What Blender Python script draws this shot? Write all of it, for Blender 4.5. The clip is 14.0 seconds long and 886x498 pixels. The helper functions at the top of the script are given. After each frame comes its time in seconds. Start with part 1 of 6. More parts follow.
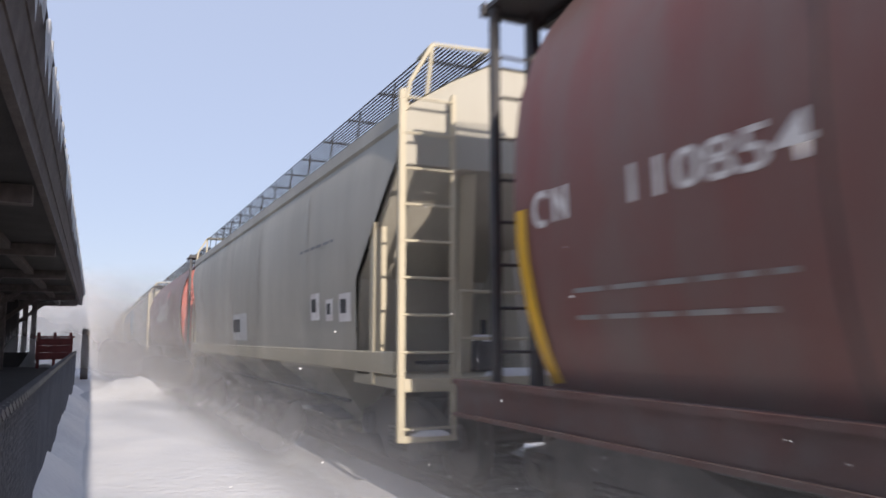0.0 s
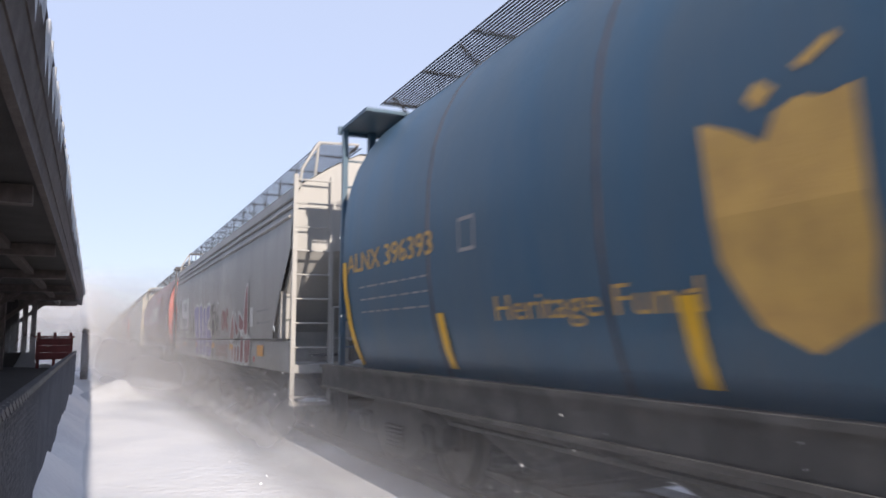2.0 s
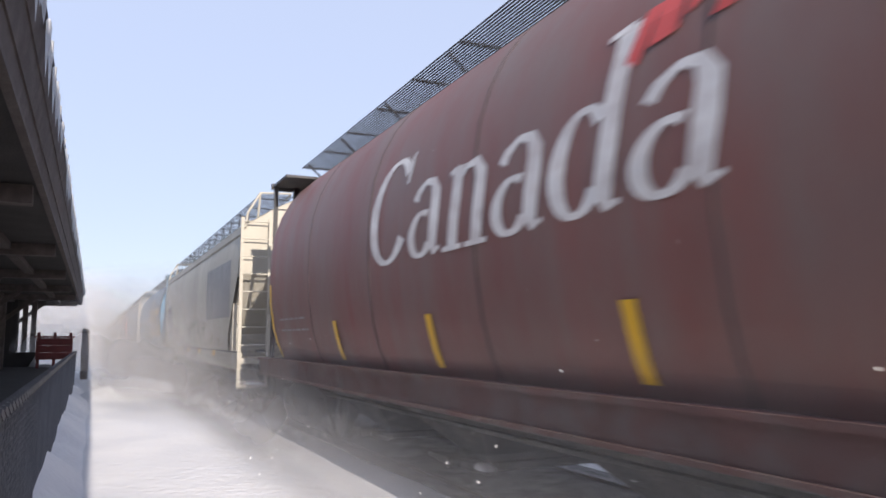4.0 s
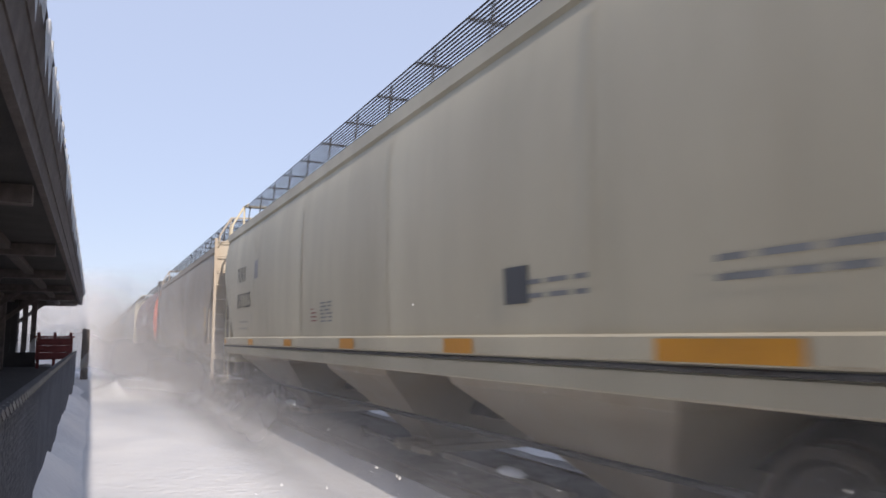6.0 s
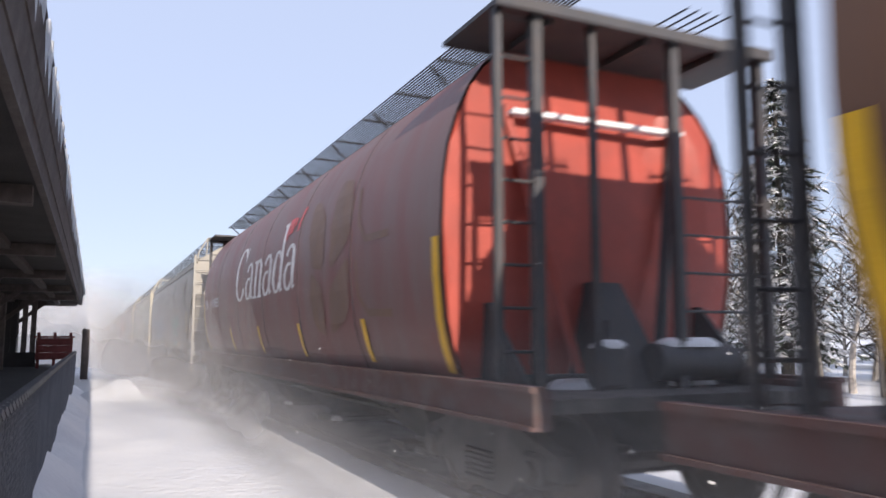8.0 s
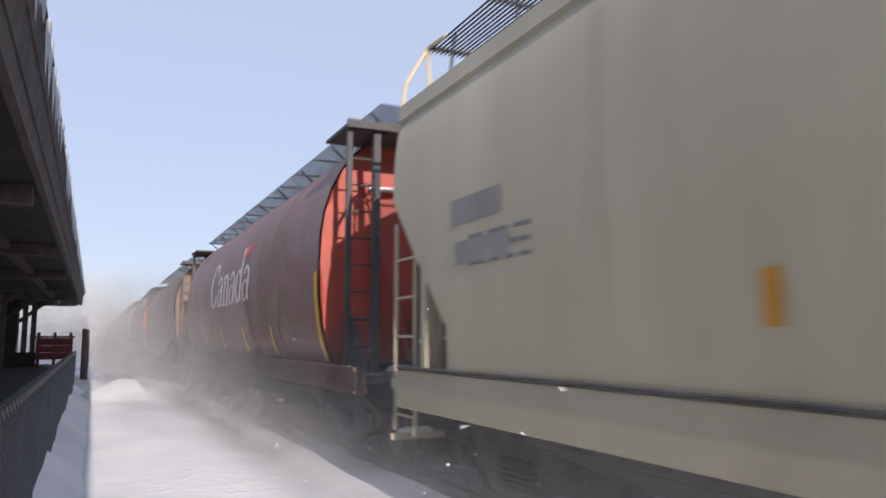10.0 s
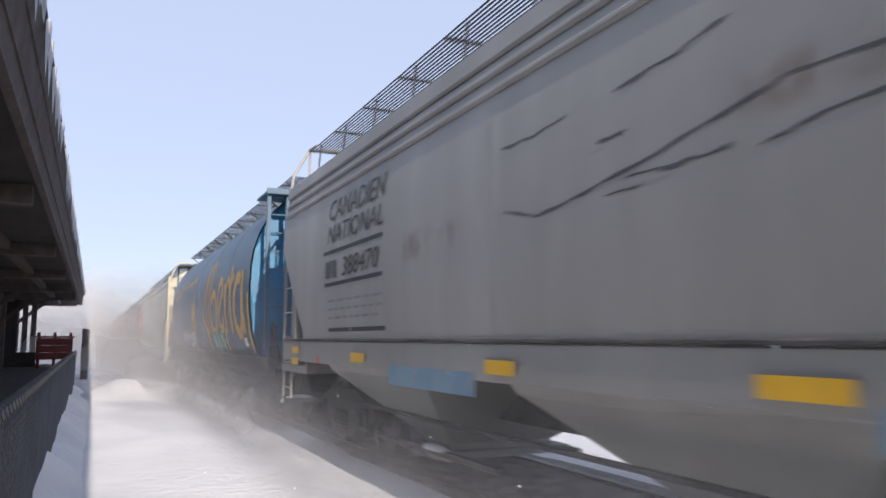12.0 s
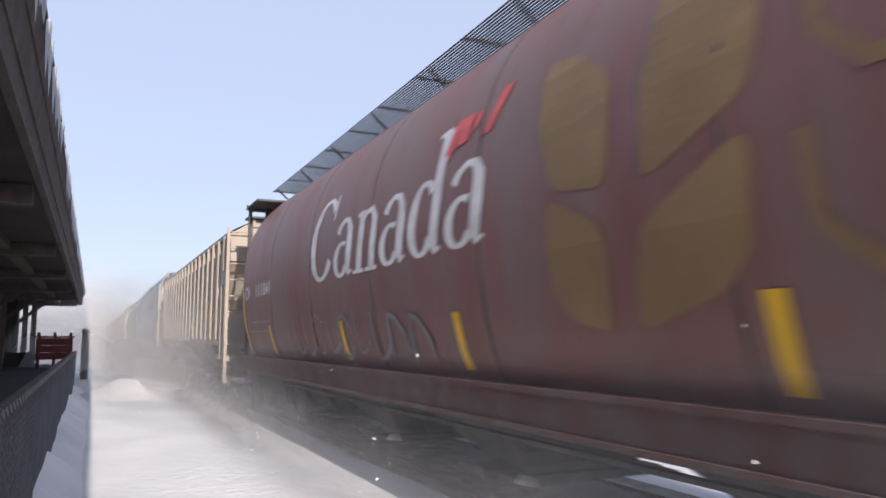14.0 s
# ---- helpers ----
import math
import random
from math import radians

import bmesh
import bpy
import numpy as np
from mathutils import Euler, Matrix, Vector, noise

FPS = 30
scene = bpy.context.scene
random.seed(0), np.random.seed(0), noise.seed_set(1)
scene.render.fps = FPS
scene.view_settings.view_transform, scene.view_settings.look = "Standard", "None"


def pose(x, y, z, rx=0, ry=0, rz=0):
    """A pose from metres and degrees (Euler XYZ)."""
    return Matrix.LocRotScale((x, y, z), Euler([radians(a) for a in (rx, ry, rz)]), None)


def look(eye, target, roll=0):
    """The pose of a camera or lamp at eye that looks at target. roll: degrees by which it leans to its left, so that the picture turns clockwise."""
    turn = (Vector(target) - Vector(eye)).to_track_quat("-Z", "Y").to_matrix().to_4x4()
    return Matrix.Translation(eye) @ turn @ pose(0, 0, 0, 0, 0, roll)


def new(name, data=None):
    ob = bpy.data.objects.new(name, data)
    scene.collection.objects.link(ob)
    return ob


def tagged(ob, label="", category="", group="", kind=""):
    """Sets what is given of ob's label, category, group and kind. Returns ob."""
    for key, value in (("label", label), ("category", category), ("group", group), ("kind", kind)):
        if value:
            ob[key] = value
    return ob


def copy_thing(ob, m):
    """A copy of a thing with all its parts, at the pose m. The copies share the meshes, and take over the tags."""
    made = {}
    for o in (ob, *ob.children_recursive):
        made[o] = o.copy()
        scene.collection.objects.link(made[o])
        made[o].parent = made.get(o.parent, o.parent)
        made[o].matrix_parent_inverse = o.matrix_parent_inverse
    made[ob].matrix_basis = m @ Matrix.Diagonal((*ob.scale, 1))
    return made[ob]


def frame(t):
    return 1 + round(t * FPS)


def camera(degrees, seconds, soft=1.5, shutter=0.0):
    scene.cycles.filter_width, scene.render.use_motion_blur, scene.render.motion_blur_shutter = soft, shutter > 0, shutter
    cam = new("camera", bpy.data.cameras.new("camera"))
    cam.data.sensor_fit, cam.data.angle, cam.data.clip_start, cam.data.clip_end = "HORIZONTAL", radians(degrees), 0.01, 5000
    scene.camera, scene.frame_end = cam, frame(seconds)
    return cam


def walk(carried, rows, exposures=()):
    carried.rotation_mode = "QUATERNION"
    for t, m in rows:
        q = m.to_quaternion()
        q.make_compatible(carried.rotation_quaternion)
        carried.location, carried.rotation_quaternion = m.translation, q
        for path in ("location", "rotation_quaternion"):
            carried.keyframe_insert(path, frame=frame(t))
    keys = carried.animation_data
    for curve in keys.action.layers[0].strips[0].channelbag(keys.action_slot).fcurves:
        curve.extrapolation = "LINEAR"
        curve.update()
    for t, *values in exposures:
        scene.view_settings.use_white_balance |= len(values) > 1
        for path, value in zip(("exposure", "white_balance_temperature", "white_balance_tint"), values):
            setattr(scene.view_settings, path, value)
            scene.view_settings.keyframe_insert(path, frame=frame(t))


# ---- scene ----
cam = camera(60.7, 14.0, soft=1.6, shutter=0.15)
EYE = (0.0, 0.0, 1.45)
VIEW = pose(*EYE, 96.75, 0.0, -24.75)
walk(cam, [(0.0, VIEW), (14.0, VIEW)], [(t, stops, 6950, 17) for t, stops in ((0.0, 0.50), (0.5, 0.72), (3.2, 0.76), (5.3, 0.72), (6.0, 0.58), (6.5, 0.44), (7.0, 0.44), (7.5, 0.70), (8.2, 0.74), (10.3, 0.54), (10.6, 0.58), (11.0, 0.66), (11.6, 0.70), (13.0, 0.70), (13.5, 0.62), (14.0, 0.70))])

# ---- world, sun, exposure ----
SUN_EL, SUN_AZ = 21.5, 2.6      # height; degrees to the left of straight behind
world = bpy.data.worlds.new("world")
scene.world = world
world.use_nodes = True
nt = world.node_tree
sky = nt.nodes.new("ShaderNodeTexSky")
sky.sky_type = "NISHITA"
sky.sun_disc = False
sky.sun_elevation = radians(SUN_EL)
sky.sun_rotation = radians(180 + SUN_AZ)
sky.air_density = 1.0
sky.dust_density = 0.2
sky.ozone_density = 2.0
veil = nt.nodes.new("ShaderNodeMix")       # thin even high haze over the blue
veil.data_type = "RGBA"
veil.inputs["Factor"].default_value = 0.86
veil.inputs["B"].default_value = (2.3, 2.85, 3.95, 1)
nt.links.new(sky.outputs[0], veil.inputs["A"])
nt.links.new(veil.outputs["Result"], nt.nodes["Background"].inputs[0])
nt.nodes["Background"].inputs[1].default_value = 0.15
sun = new("sun", bpy.data.lights.new("sun", "SUN"))
sun.data.energy, sun.data.angle, sun.data.color = 3.7, radians(0.6), (1.0, 0.96, 0.87)
to_sun = Vector((-math.sin(radians(SUN_AZ)) * math.cos(radians(SUN_EL)), -math.cos(radians(SUN_AZ)) * math.cos(radians(SUN_EL)), math.sin(radians(SUN_EL))))
sun.matrix_world = look(to_sun * 60, (0, 0, 0))

# ---- materials ----
def mat(name, colour, rough=0.6, metal=0.0, vary=0.15, dirt=None, dirt_amount=0.3, scale=2.0, bump=0.15, streaks=False, spec=0.4):
    """Painted or raw surface: base colour varied at two scales, dirt stains with their own shape, fine bump."""
    m = bpy.data.materials.new(name)
    m.use_nodes = True
    t, L = m.node_tree, m.node_tree.links
    b = t.nodes["Principled BSDF"]
    b.inputs["Roughness"].default_value, b.inputs["Metallic"].default_value = rough, metal
    b.inputs["Specular IOR Level"].default_value = spec
    co = t.nodes.new("ShaderNodeTexCoord")
    mp = t.nodes.new("ShaderNodeMapping")
    mp.inputs["Scale"].default_value = (scale, scale, scale * (0.25 if streaks else 1.0))
    L.new(co.outputs["Object"], mp.inputs[0])
    n1 = t.nodes.new("ShaderNodeTexNoise")
    n1.inputs["Scale"].default_value, n1.inputs["Detail"].default_value = 1.0, 6.0
    n2 = t.nodes.new("ShaderNodeTexNoise")
    n2.inputs["Scale"].default_value, n2.inputs["Detail"].default_value = 22.0, 4.0
    L.new(mp.outputs[0], n1.inputs[0])
    L.new(mp.outputs[0], n2.inputs[0])
    r1 = t.nodes.new("ShaderNodeMapRange")
    r1.inputs["From Min"].default_value, r1.inputs["From Max"].default_value = 0.3, 0.7
    r1.inputs["To Min"].default_value, r1.inputs["To Max"].default_value = 1 - vary, 1 + vary
    L.new(n1.outputs["Fac"], r1.inputs[0])
    mul = t.nodes.new("ShaderNodeVectorMath")
    mul.operation = "SCALE"
    mul.inputs[0].default_value = colour[:3]
    L.new(r1.outputs[0], mul.inputs["Scale"])
    last = mul.outputs[0]
    if dirt is not None:
        ramp = t.nodes.new("ShaderNodeMapRange")
        ramp.inputs["From Min"].default_value, ramp.inputs["From Max"].default_value = (0.22, 0.95) if streaks else (0.42, 0.75)
        ramp.inputs["To Max"].default_value = dirt_amount * 2
        n3 = t.nodes.new("ShaderNodeTexNoise")
        n3.inputs["Scale"].default_value, n3.inputs["Detail"].default_value = 1.7, 9.0
        n3.inputs["Roughness"].default_value = 0.65
        L.new(mp.outputs[0], n3.inputs[0])
        L.new(n3.outputs["Fac"], ramp.inputs[0])
        mix = t.nodes.new("ShaderNodeMix")
        mix.data_type = "RGBA"
        mix.inputs["B"].default_value = (*dirt[:3], 1)
        L.new(ramp.outputs[0], mix.inputs["Factor"])
        L.new(last, mix.inputs["A"])
        last = mix.outputs["Result"]
    L.new(last, b.inputs["Base Color"])
    bp = t.nodes.new("ShaderNodeBump")
    bp.inputs["Strength"].default_value, bp.inputs["Distance"].default_value = bump, 0.02
    L.new(n2.outputs["Fac"], bp.inputs["Height"])
    L.new(bp.outputs[0], b.inputs["Normal"])
    return m


DUST = (0.20, 0.19, 0.18)
M = {
    "red": mat("red_paint", (0.21, 0.05, 0.04), 0.5, dirt=(0.19, 0.135, 0.12), dirt_amount=0.75, scale=0.9, streaks=True),
    # brighter copy of the side red: sun on the car ends is in the colour
    "red_lit_end": mat("red_lit_end_paint", (0.36, 0.062, 0.042), 0.45, dirt=(0.2, 0.05, 0.04), dirt_amount=0.25),
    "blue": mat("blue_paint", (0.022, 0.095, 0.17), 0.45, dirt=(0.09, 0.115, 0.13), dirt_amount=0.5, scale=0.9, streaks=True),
    # same for blue, sunlit ends painted lighter than the sides
    "blue_lit_end": mat("blue_lit_end_paint", (0.018, 0.15, 0.28), 0.4, dirt=(0.05, 0.09, 0.13), dirt_amount=0.25),
    "brown": mat("brown_paint", (0.16, 0.075, 0.04), 0.55, dirt=(0.10, 0.07, 0.055), dirt_amount=0.4, scale=0.9, streaks=True),
    "cream": mat("cream_paint", (0.52, 0.47, 0.35), 0.55, dirt=(0.34, 0.28, 0.2), dirt_amount=0.3, scale=0.8, streaks=True),
    "pale": mat("pale_grey_paint", (0.425, 0.405, 0.345), 0.55, dirt=(0.28, 0.24, 0.19), dirt_amount=0.35, scale=0.8, streaks=True),
    "grey": mat("grey_paint", (0.345, 0.335, 0.315), 0.55, dirt=(0.2, 0.19, 0.18), dirt_amount=0.35, scale=0.8, streaks=True),
    "stained": mat("stained_grey_paint", (0.36, 0.33, 0.275), 0.6, dirt=(0.25, 0.16, 0.09), dirt_amount=0.45, scale=0.8, streaks=True),
    "tan": mat("tan_paint", (0.40, 0.345, 0.295), 0.65, dirt=(0.24, 0.19, 0.155), dirt_amount=0.38, scale=0.9, streaks=True),
    "sill": mat("dusty_maroon_sill", (0.11, 0.05, 0.045), 0.7, dirt=(0.13, 0.11, 0.105), dirt_amount=0.5),
    # underframe steel; on bays and ridge sheets its dark tone carries the shade
    "under": mat("dark_under_steel", (0.055, 0.052, 0.05), 0.75, dirt=(0.18, 0.165, 0.155), dirt_amount=0.32),
    "dark": mat("dark_steel", (0.05, 0.05, 0.055), 0.6, dirt=(0.12, 0.09, 0.07), dirt_amount=0.2),
    "wheel": mat("worn_wheel_steel", (0.10, 0.085, 0.075), 0.45, 0.6, dirt=(0.06, 0.04, 0.03)),
    "yellow": mat("yellow_reflector", (0.75, 0.42, 0.02), 0.4, vary=0.1, dirt=(0.4, 0.25, 0.05), dirt_amount=0.15),
    "orange": mat("orange_reflector", (0.55, 0.24, 0.02), 0.45, vary=0.1),
    "white": mat("white_lettering", (0.72, 0.70, 0.68), 0.55, vary=0.12, dirt=(0.4, 0.3, 0.28), dirt_amount=0.3, scale=3),
    "gold": mat("ochre_lettering", (0.56, 0.34, 0.10), 0.55, vary=0.12, dirt=(0.35, 0.2, 0.08), dirt_amount=0.25, scale=3),
    "black": mat("black_lettering", (0.035, 0.035, 0.037), 0.55, vary=0.2),
    "greypatch": mat("grey_patch_paint", (0.205, 0.205, 0.205), 0.55, vary=0.15),
    "purple": mat("violet_spray_paint", (0.17, 0.14, 0.36), 0.5, dirt=(0.30, 0.29, 0.27), dirt_amount=0.32, scale=4),
    "maroon": mat("maroon_spray_paint", (0.24, 0.06, 0.065), 0.5, dirt=(0.30, 0.29, 0.27), dirt_amount=0.32, scale=4),
    "skyblue": mat("blue_spray_paint", (0.14, 0.28, 0.40), 0.5, dirt=(0.28, 0.30, 0.31), dirt_amount=0.45, scale=4),
    "teal": mat("teal_spray_paint", (0.05, 0.30, 0.24), 0.5, dirt=(0.30, 0.29, 0.27), dirt_amount=0.32, scale=4),
    "green": mat("dull_green_spray_paint", (0.13, 0.24, 0.16), 0.5, dirt=(0.35, 0.35, 0.3), dirt_amount=0.3, scale=4),
    "redspray": mat("red_spray_paint", (0.6, 0.08, 0.07), 0.5),
    "wheat": mat("faded_gold_paint", (0.24, 0.145, 0.06), 0.55, dirt=(0.19, 0.11, 0.07), dirt_amount=0.35, scale=1.5),
    "wheat_faded": mat("worn_gold_paint", (0.20, 0.115, 0.075), 0.6, dirt=(0.185, 0.12, 0.10), dirt_amount=0.5, scale=1.5),
    "wood": mat("weathered_dark_wood", (0.075, 0.061, 0.058), 0.85, dirt=(0.16, 0.135, 0.13), dirt_amount=0.3, scale=3, bump=0.4),
    # canopy shade is put into this near-black, against bounce from the snow
    "soffit": mat("shade_dark_boards", (0.032, 0.029, 0.029), 0.9, vary=0.25, scale=2, bump=0.4),
    "mesh": mat("galvanised_wire", (0.16, 0.16, 0.17), 0.5, 0.4),
    "slat": mat("black_fence_slat", (0.035, 0.035, 0.04), 0.6, vary=0.2),
    "board": mat("red_painted_board", (0.11, 0.022, 0.022), 0.7, vary=0.25, scale=4),
    "grate": mat("galvanised_grating", (0.022, 0.022, 0.025), 0.7, vary=0.2),
    "ballast": mat("dark_ballast", (0.13, 0.125, 0.125), 0.9, vary=0.4, dirt=(0.38, 0.37, 0.37), dirt_amount=0.35, scale=2.5, bump=0.8),
    "seam": mat("grimy_weld", (0.075, 0.055, 0.052), 0.7, vary=0.3, dirt=(0.12, 0.09, 0.08), dirt_amount=0.4),
    "bark": mat("dark_bark", (0.07, 0.06, 0.05), 0.9),
}


def snow_material():
    m = bpy.data.materials.new("wind_packed_snow")
    m.use_nodes = True
    t, L = m.node_tree, m.node_tree.links
    b = t.nodes["Principled BSDF"]
    b.inputs["Roughness"].default_value = 0.6
    b.inputs["Specular IOR Level"].default_value = 0.25
    co = t.nodes.new("ShaderNodeTexCoord")
    n1 = t.nodes.new("ShaderNodeTexNoise")
    n1.inputs["Scale"].default_value, n1.inputs["Detail"].default_value = 0.7, 7.0
    n2 = t.nodes.new("ShaderNodeTexNoise")
    n2.inputs["Scale"].default_value, n2.inputs["Detail"].default_value = 9.0, 8.0
    r = t.nodes.new("ShaderNodeValToRGB")
    r.color_ramp.elements[0].position, r.color_ramp.elements[0].color = 0.3, (0.72, 0.73, 0.76, 1)
    r.color_ramp.elements[1].position, r.color_ramp.elements[1].color = 0.7, (0.84, 0.84, 0.85, 1)
    bp = t.nodes.new("ShaderNodeBump")
    bp.inputs["Strength"].default_value, bp.inputs["Distance"].default_value = 0.5, 0.05
    for n in (n1, n2):
        L.new(co.outputs["Object"], n.inputs[0])
    L.new(n1.outputs["Fac"], r.inputs[0])
    L.new(r.outputs[0], b.inputs["Base Color"])
    L.new(n2.outputs["Fac"], bp.inputs["Height"])
    L.new(bp.outputs[0], b.inputs["Normal"])
    return m


M["snow"] = snow_material()


def clear_ice():
    m = bpy.data.materials.new("icicle_ice")
    m.use_nodes = True
    b = m.node_tree.nodes["Principled BSDF"]
    b.inputs["Base Color"].default_value = (0.85, 0.88, 0.92, 1)
    b.inputs["Roughness"].default_value = 0.12
    b.inputs["Transmission Weight"].default_value = 0.55
    b.inputs["IOR"].default_value = 1.31
    return m


M["ice"] = clear_ice()


# ---- mesh helpers ----
def mesh_of(name, bm, material, smooth=None):
    me = bpy.data.meshes.new(name)
    bm.normal_update()
    bm.to_mesh(me)
    bm.free()
    for one in material if isinstance(material, (list, tuple)) else [material]:
        me.materials.append(one)
    if smooth is not None:
        me.shade_smooth()
        me.set_sharp_from_angle(angle=radians(smooth))
    return me


def part(name, bm, material, parent, label="", smooth=None):
    """Links a bmesh as one mesh object under a thing or part."""
    ob = new(name, bm if isinstance(bm, bpy.types.Mesh) else mesh_of(name, bm, material, smooth))
    ob.parent = parent
    return tagged(ob, label, kind="stuff" if name in ("small_print", "data_panel") else "")


def box(bm, x0, x1, y0, y1, z0, z1, bevel=0.0):
    made = bmesh.ops.create_cube(bm, size=1.0, matrix=Matrix.Translation(((x0 + x1) / 2, (y0 + y1) / 2, (z0 + z1) / 2)) @ Matrix.Diagonal((abs(x1 - x0), abs(y1 - y0), abs(z1 - z0), 1)))
    if bevel > 0:
        edges = list({e for v in made["verts"] for e in v.link_edges})
        bmesh.ops.bevel(bm, geom=edges, offset=bevel, segments=1, affect="EDGES", profile=0.5)
    return bm


def abox(*a, **k):
    return box(bmesh.new(), *a, **k)


def rod(bm, a, b, r=0.02, sides=6, r2=None):
    a, b = Vector(a), Vector(b)
    d = b - a
    m = Matrix.Translation((a + b) / 2) @ d.to_track_quat("Z", "Y").to_matrix().to_4x4()
    bmesh.ops.create_cone(bm, cap_ends=True, segments=sides, radius1=r, radius2=r if r2 is None else r2, depth=d.length, matrix=m)
    return bm


def rods(lines, r=0.02, sides=6):
    bm = bmesh.new()
    for a, b in lines:
        rod(bm, a, b, r, sides)
    return bm


def beam(bm, a, b, w, h):
    """A square bar from a to b: w across, h deep."""
    a, b = Vector(a), Vector(b)
    d = b - a
    m = Matrix.Translation((a + b) / 2) @ d.to_track_quat("Y", "Z").to_matrix().to_4x4() @ Matrix.Diagonal((w, d.length, h, 1))
    bmesh.ops.create_cube(bm, size=1.0, matrix=m)
    return bm


def loft(rings, closed=True, caps=True):
    """Joins rings of points, each of the same number, into one skin."""
    bm = bmesh.new()
    vs = [[bm.verts.new(p) for p in ring] for ring in rings]
    n = len(vs[0])
    for a, b in zip(vs, vs[1:]):
        for i in range(n if closed else n - 1):
            j = (i + 1) % n
            bm.faces.new((a[i], a[j], b[j], b[i]))
    if caps and closed:
        bm.faces.new(vs[0][::-1])
        bm.faces.new(vs[-1])
    bmesh.ops.recalc_face_normals(bm, faces=bm.faces[:])
    return bm


def thing(name, label, category, group="", kind="", at=(0, 0, 0)):
    ob = new(name)
    ob.location = at
    return tagged(ob, label, category, group, kind)


def interp(table, z):
    for (z0, w0), (z1, w1) in zip(table, table[1:]):
        if z <= z1:
            return w0 + (w1 - w0) * max(0.0, min(1.0, (z - z0) / (z1 - z0)))
    return table[-1][1]


# ---- sizes ----
TRACK_X = 4.17          # centre of the track; rail tops at z = 0
SPEED = 20.3            # metres a second, away along y
GROUND_Z = -0.05


# ---- rail car sides: half width by height above the rail ----
ROUND = [(1.12, 1.36), (1.35, 1.46), (1.6, 1.53), (2.0, 1.585), (2.4, 1.60), (2.8, 1.585), (3.1, 1.54), (3.4, 1.44), (3.65, 1.31), (3.85, 1.16), (4.02, 0.98), (4.14, 0.80), (4.22, 0.58)]
SMOOTH = [(1.45, 1.575), (1.8, 1.59), (2.2, 1.60), (2.7, 1.60), (3.0, 1.595), (3.2, 1.58), (3.4, 1.555), (3.52, 1.52), (3.55, 1.55), (3.70, 1.54), (3.73, 1.47), (4.05, 0.98), (4.2, 0.70), (4.28, 0.55)]
SHALLOW = [(1.32, 1.57)] + SMOOTH
DEEP = [(1.20, 1.565)] + SMOOTH
RIBBED = [(1.42, 1.50), (2.4, 1.502), (3.66, 1.50), (3.70, 1.55), (3.79, 1.55), (3.82, 1.48), (4.1, 0.95), (4.28, 0.55)]
LENGTH = 18.2
RIBS_AT = [1.03] + [1.45 + 0.878 * k for k in range(18)]     # side posts of the ribbed car


def skin_ring(table, y_of, steps=0):
    right = [(w, z) for z, w in table]
    pts = [(-w, z) for w, z in right] + [(w, z) for w, z in right[::-1]]
    return [(x, y_of(z), z) for x, z in pts]


def side_x(table, z):
    return -interp(table, z)


def lay_on_side(bm, table, proud=0.006):
    """Bends a flat drawing (x along the car to the rear, y up) onto the car's near side."""
    zs = [v.co.y for v in bm.verts]
    if zs:
        z = math.floor(min(zs) * 8) / 8
        while z < max(zs):
            geom = bm.verts[:] + bm.edges[:] + bm.faces[:]
            bmesh.ops.bisect_plane(bm, geom=geom, plane_co=(0, z, 0), plane_no=(0, 1, 0))
            z += 0.125
    for v in bm.verts:
        y, z = v.co.x, v.co.y
        v.co = (side_x(table, z) - proud - v.co.z, -y, z)
    return bm


def lettering(text, table, a0, a1, z0, z1, shear=0.0, proud=0.006, bold=0.0):
    """A flat mesh of the text, fitted between a0 and a1 along the car and z0 and z1 above the rail, laid on its side."""
    cu = bpy.data.curves.new("text", "FONT")
    cu.body, cu.shear, cu.resolution_u = text, shear, 3
    cu.offset = bold
    ob = bpy.data.objects.new("text", cu)
    scene.collection.objects.link(ob)
    me = bpy.data.meshes.new_from_object(ob.evaluated_get(bpy.context.evaluated_depsgraph_get()))
    bpy.data.objects.remove(ob)
    bm = bmesh.new()
    bm.from_mesh(me)
    bpy.data.meshes.remove(me)
    xs, ys = [v.co.x for v in bm.verts], [v.co.y for v in bm.verts]
    sx, sz = (a1 - a0) / (max(xs) - min(xs)), (z1 - z0) / (max(ys) - min(ys))
    x0, y0 = min(xs), min(ys)
    for v in bm.verts:
        v.co = (a0 + (v.co.x - x0) * sx, z0 + (v.co.y - y0) * sz, 0.0)
    return lay_on_side(bm, table, proud)


def stroke(bm, points, width, level=0.0):
    """A brush stroke through flat points."""
    pts = [Vector((*p, 0)) for p in points]
    rows = []
    for i, p in enumerate(pts):
        d = (pts[min(i + 1, len(pts) - 1)] - pts[max(i - 1, 0)]).normalized()
        n = Vector((-d.y, d.x, 0)) * width / 2
        rows.append((bm.verts.new((p + n)[:2] + (level,)), bm.verts.new((p - n)[:2] + (level,))))
    for (a, b), (c, d) in zip(rows, rows[1:]):
        bm.faces.new((a, b, d, c))
    return bm


def brush(bm, points, level=0.0):
    """A stroke whose width changes: points of x, y, width."""
    rows = []
    for i, (x, y, w) in enumerate(points):
        a, b = points[max(i - 1, 0)], points[min(i + 1, len(points) - 1)]
        d = Vector((b[0] - a[0], b[1] - a[1], 0)).normalized()
        n = Vector((-d.y, d.x, 0)) * w / 2
        p = Vector((x, y, level))
        rows.append((bm.verts.new(p + n), bm.verts.new(p - n)))
    for (a, b), (c, d) in zip(rows, rows[1:]):
        bm.faces.new((a, b, d, c))
    return bm


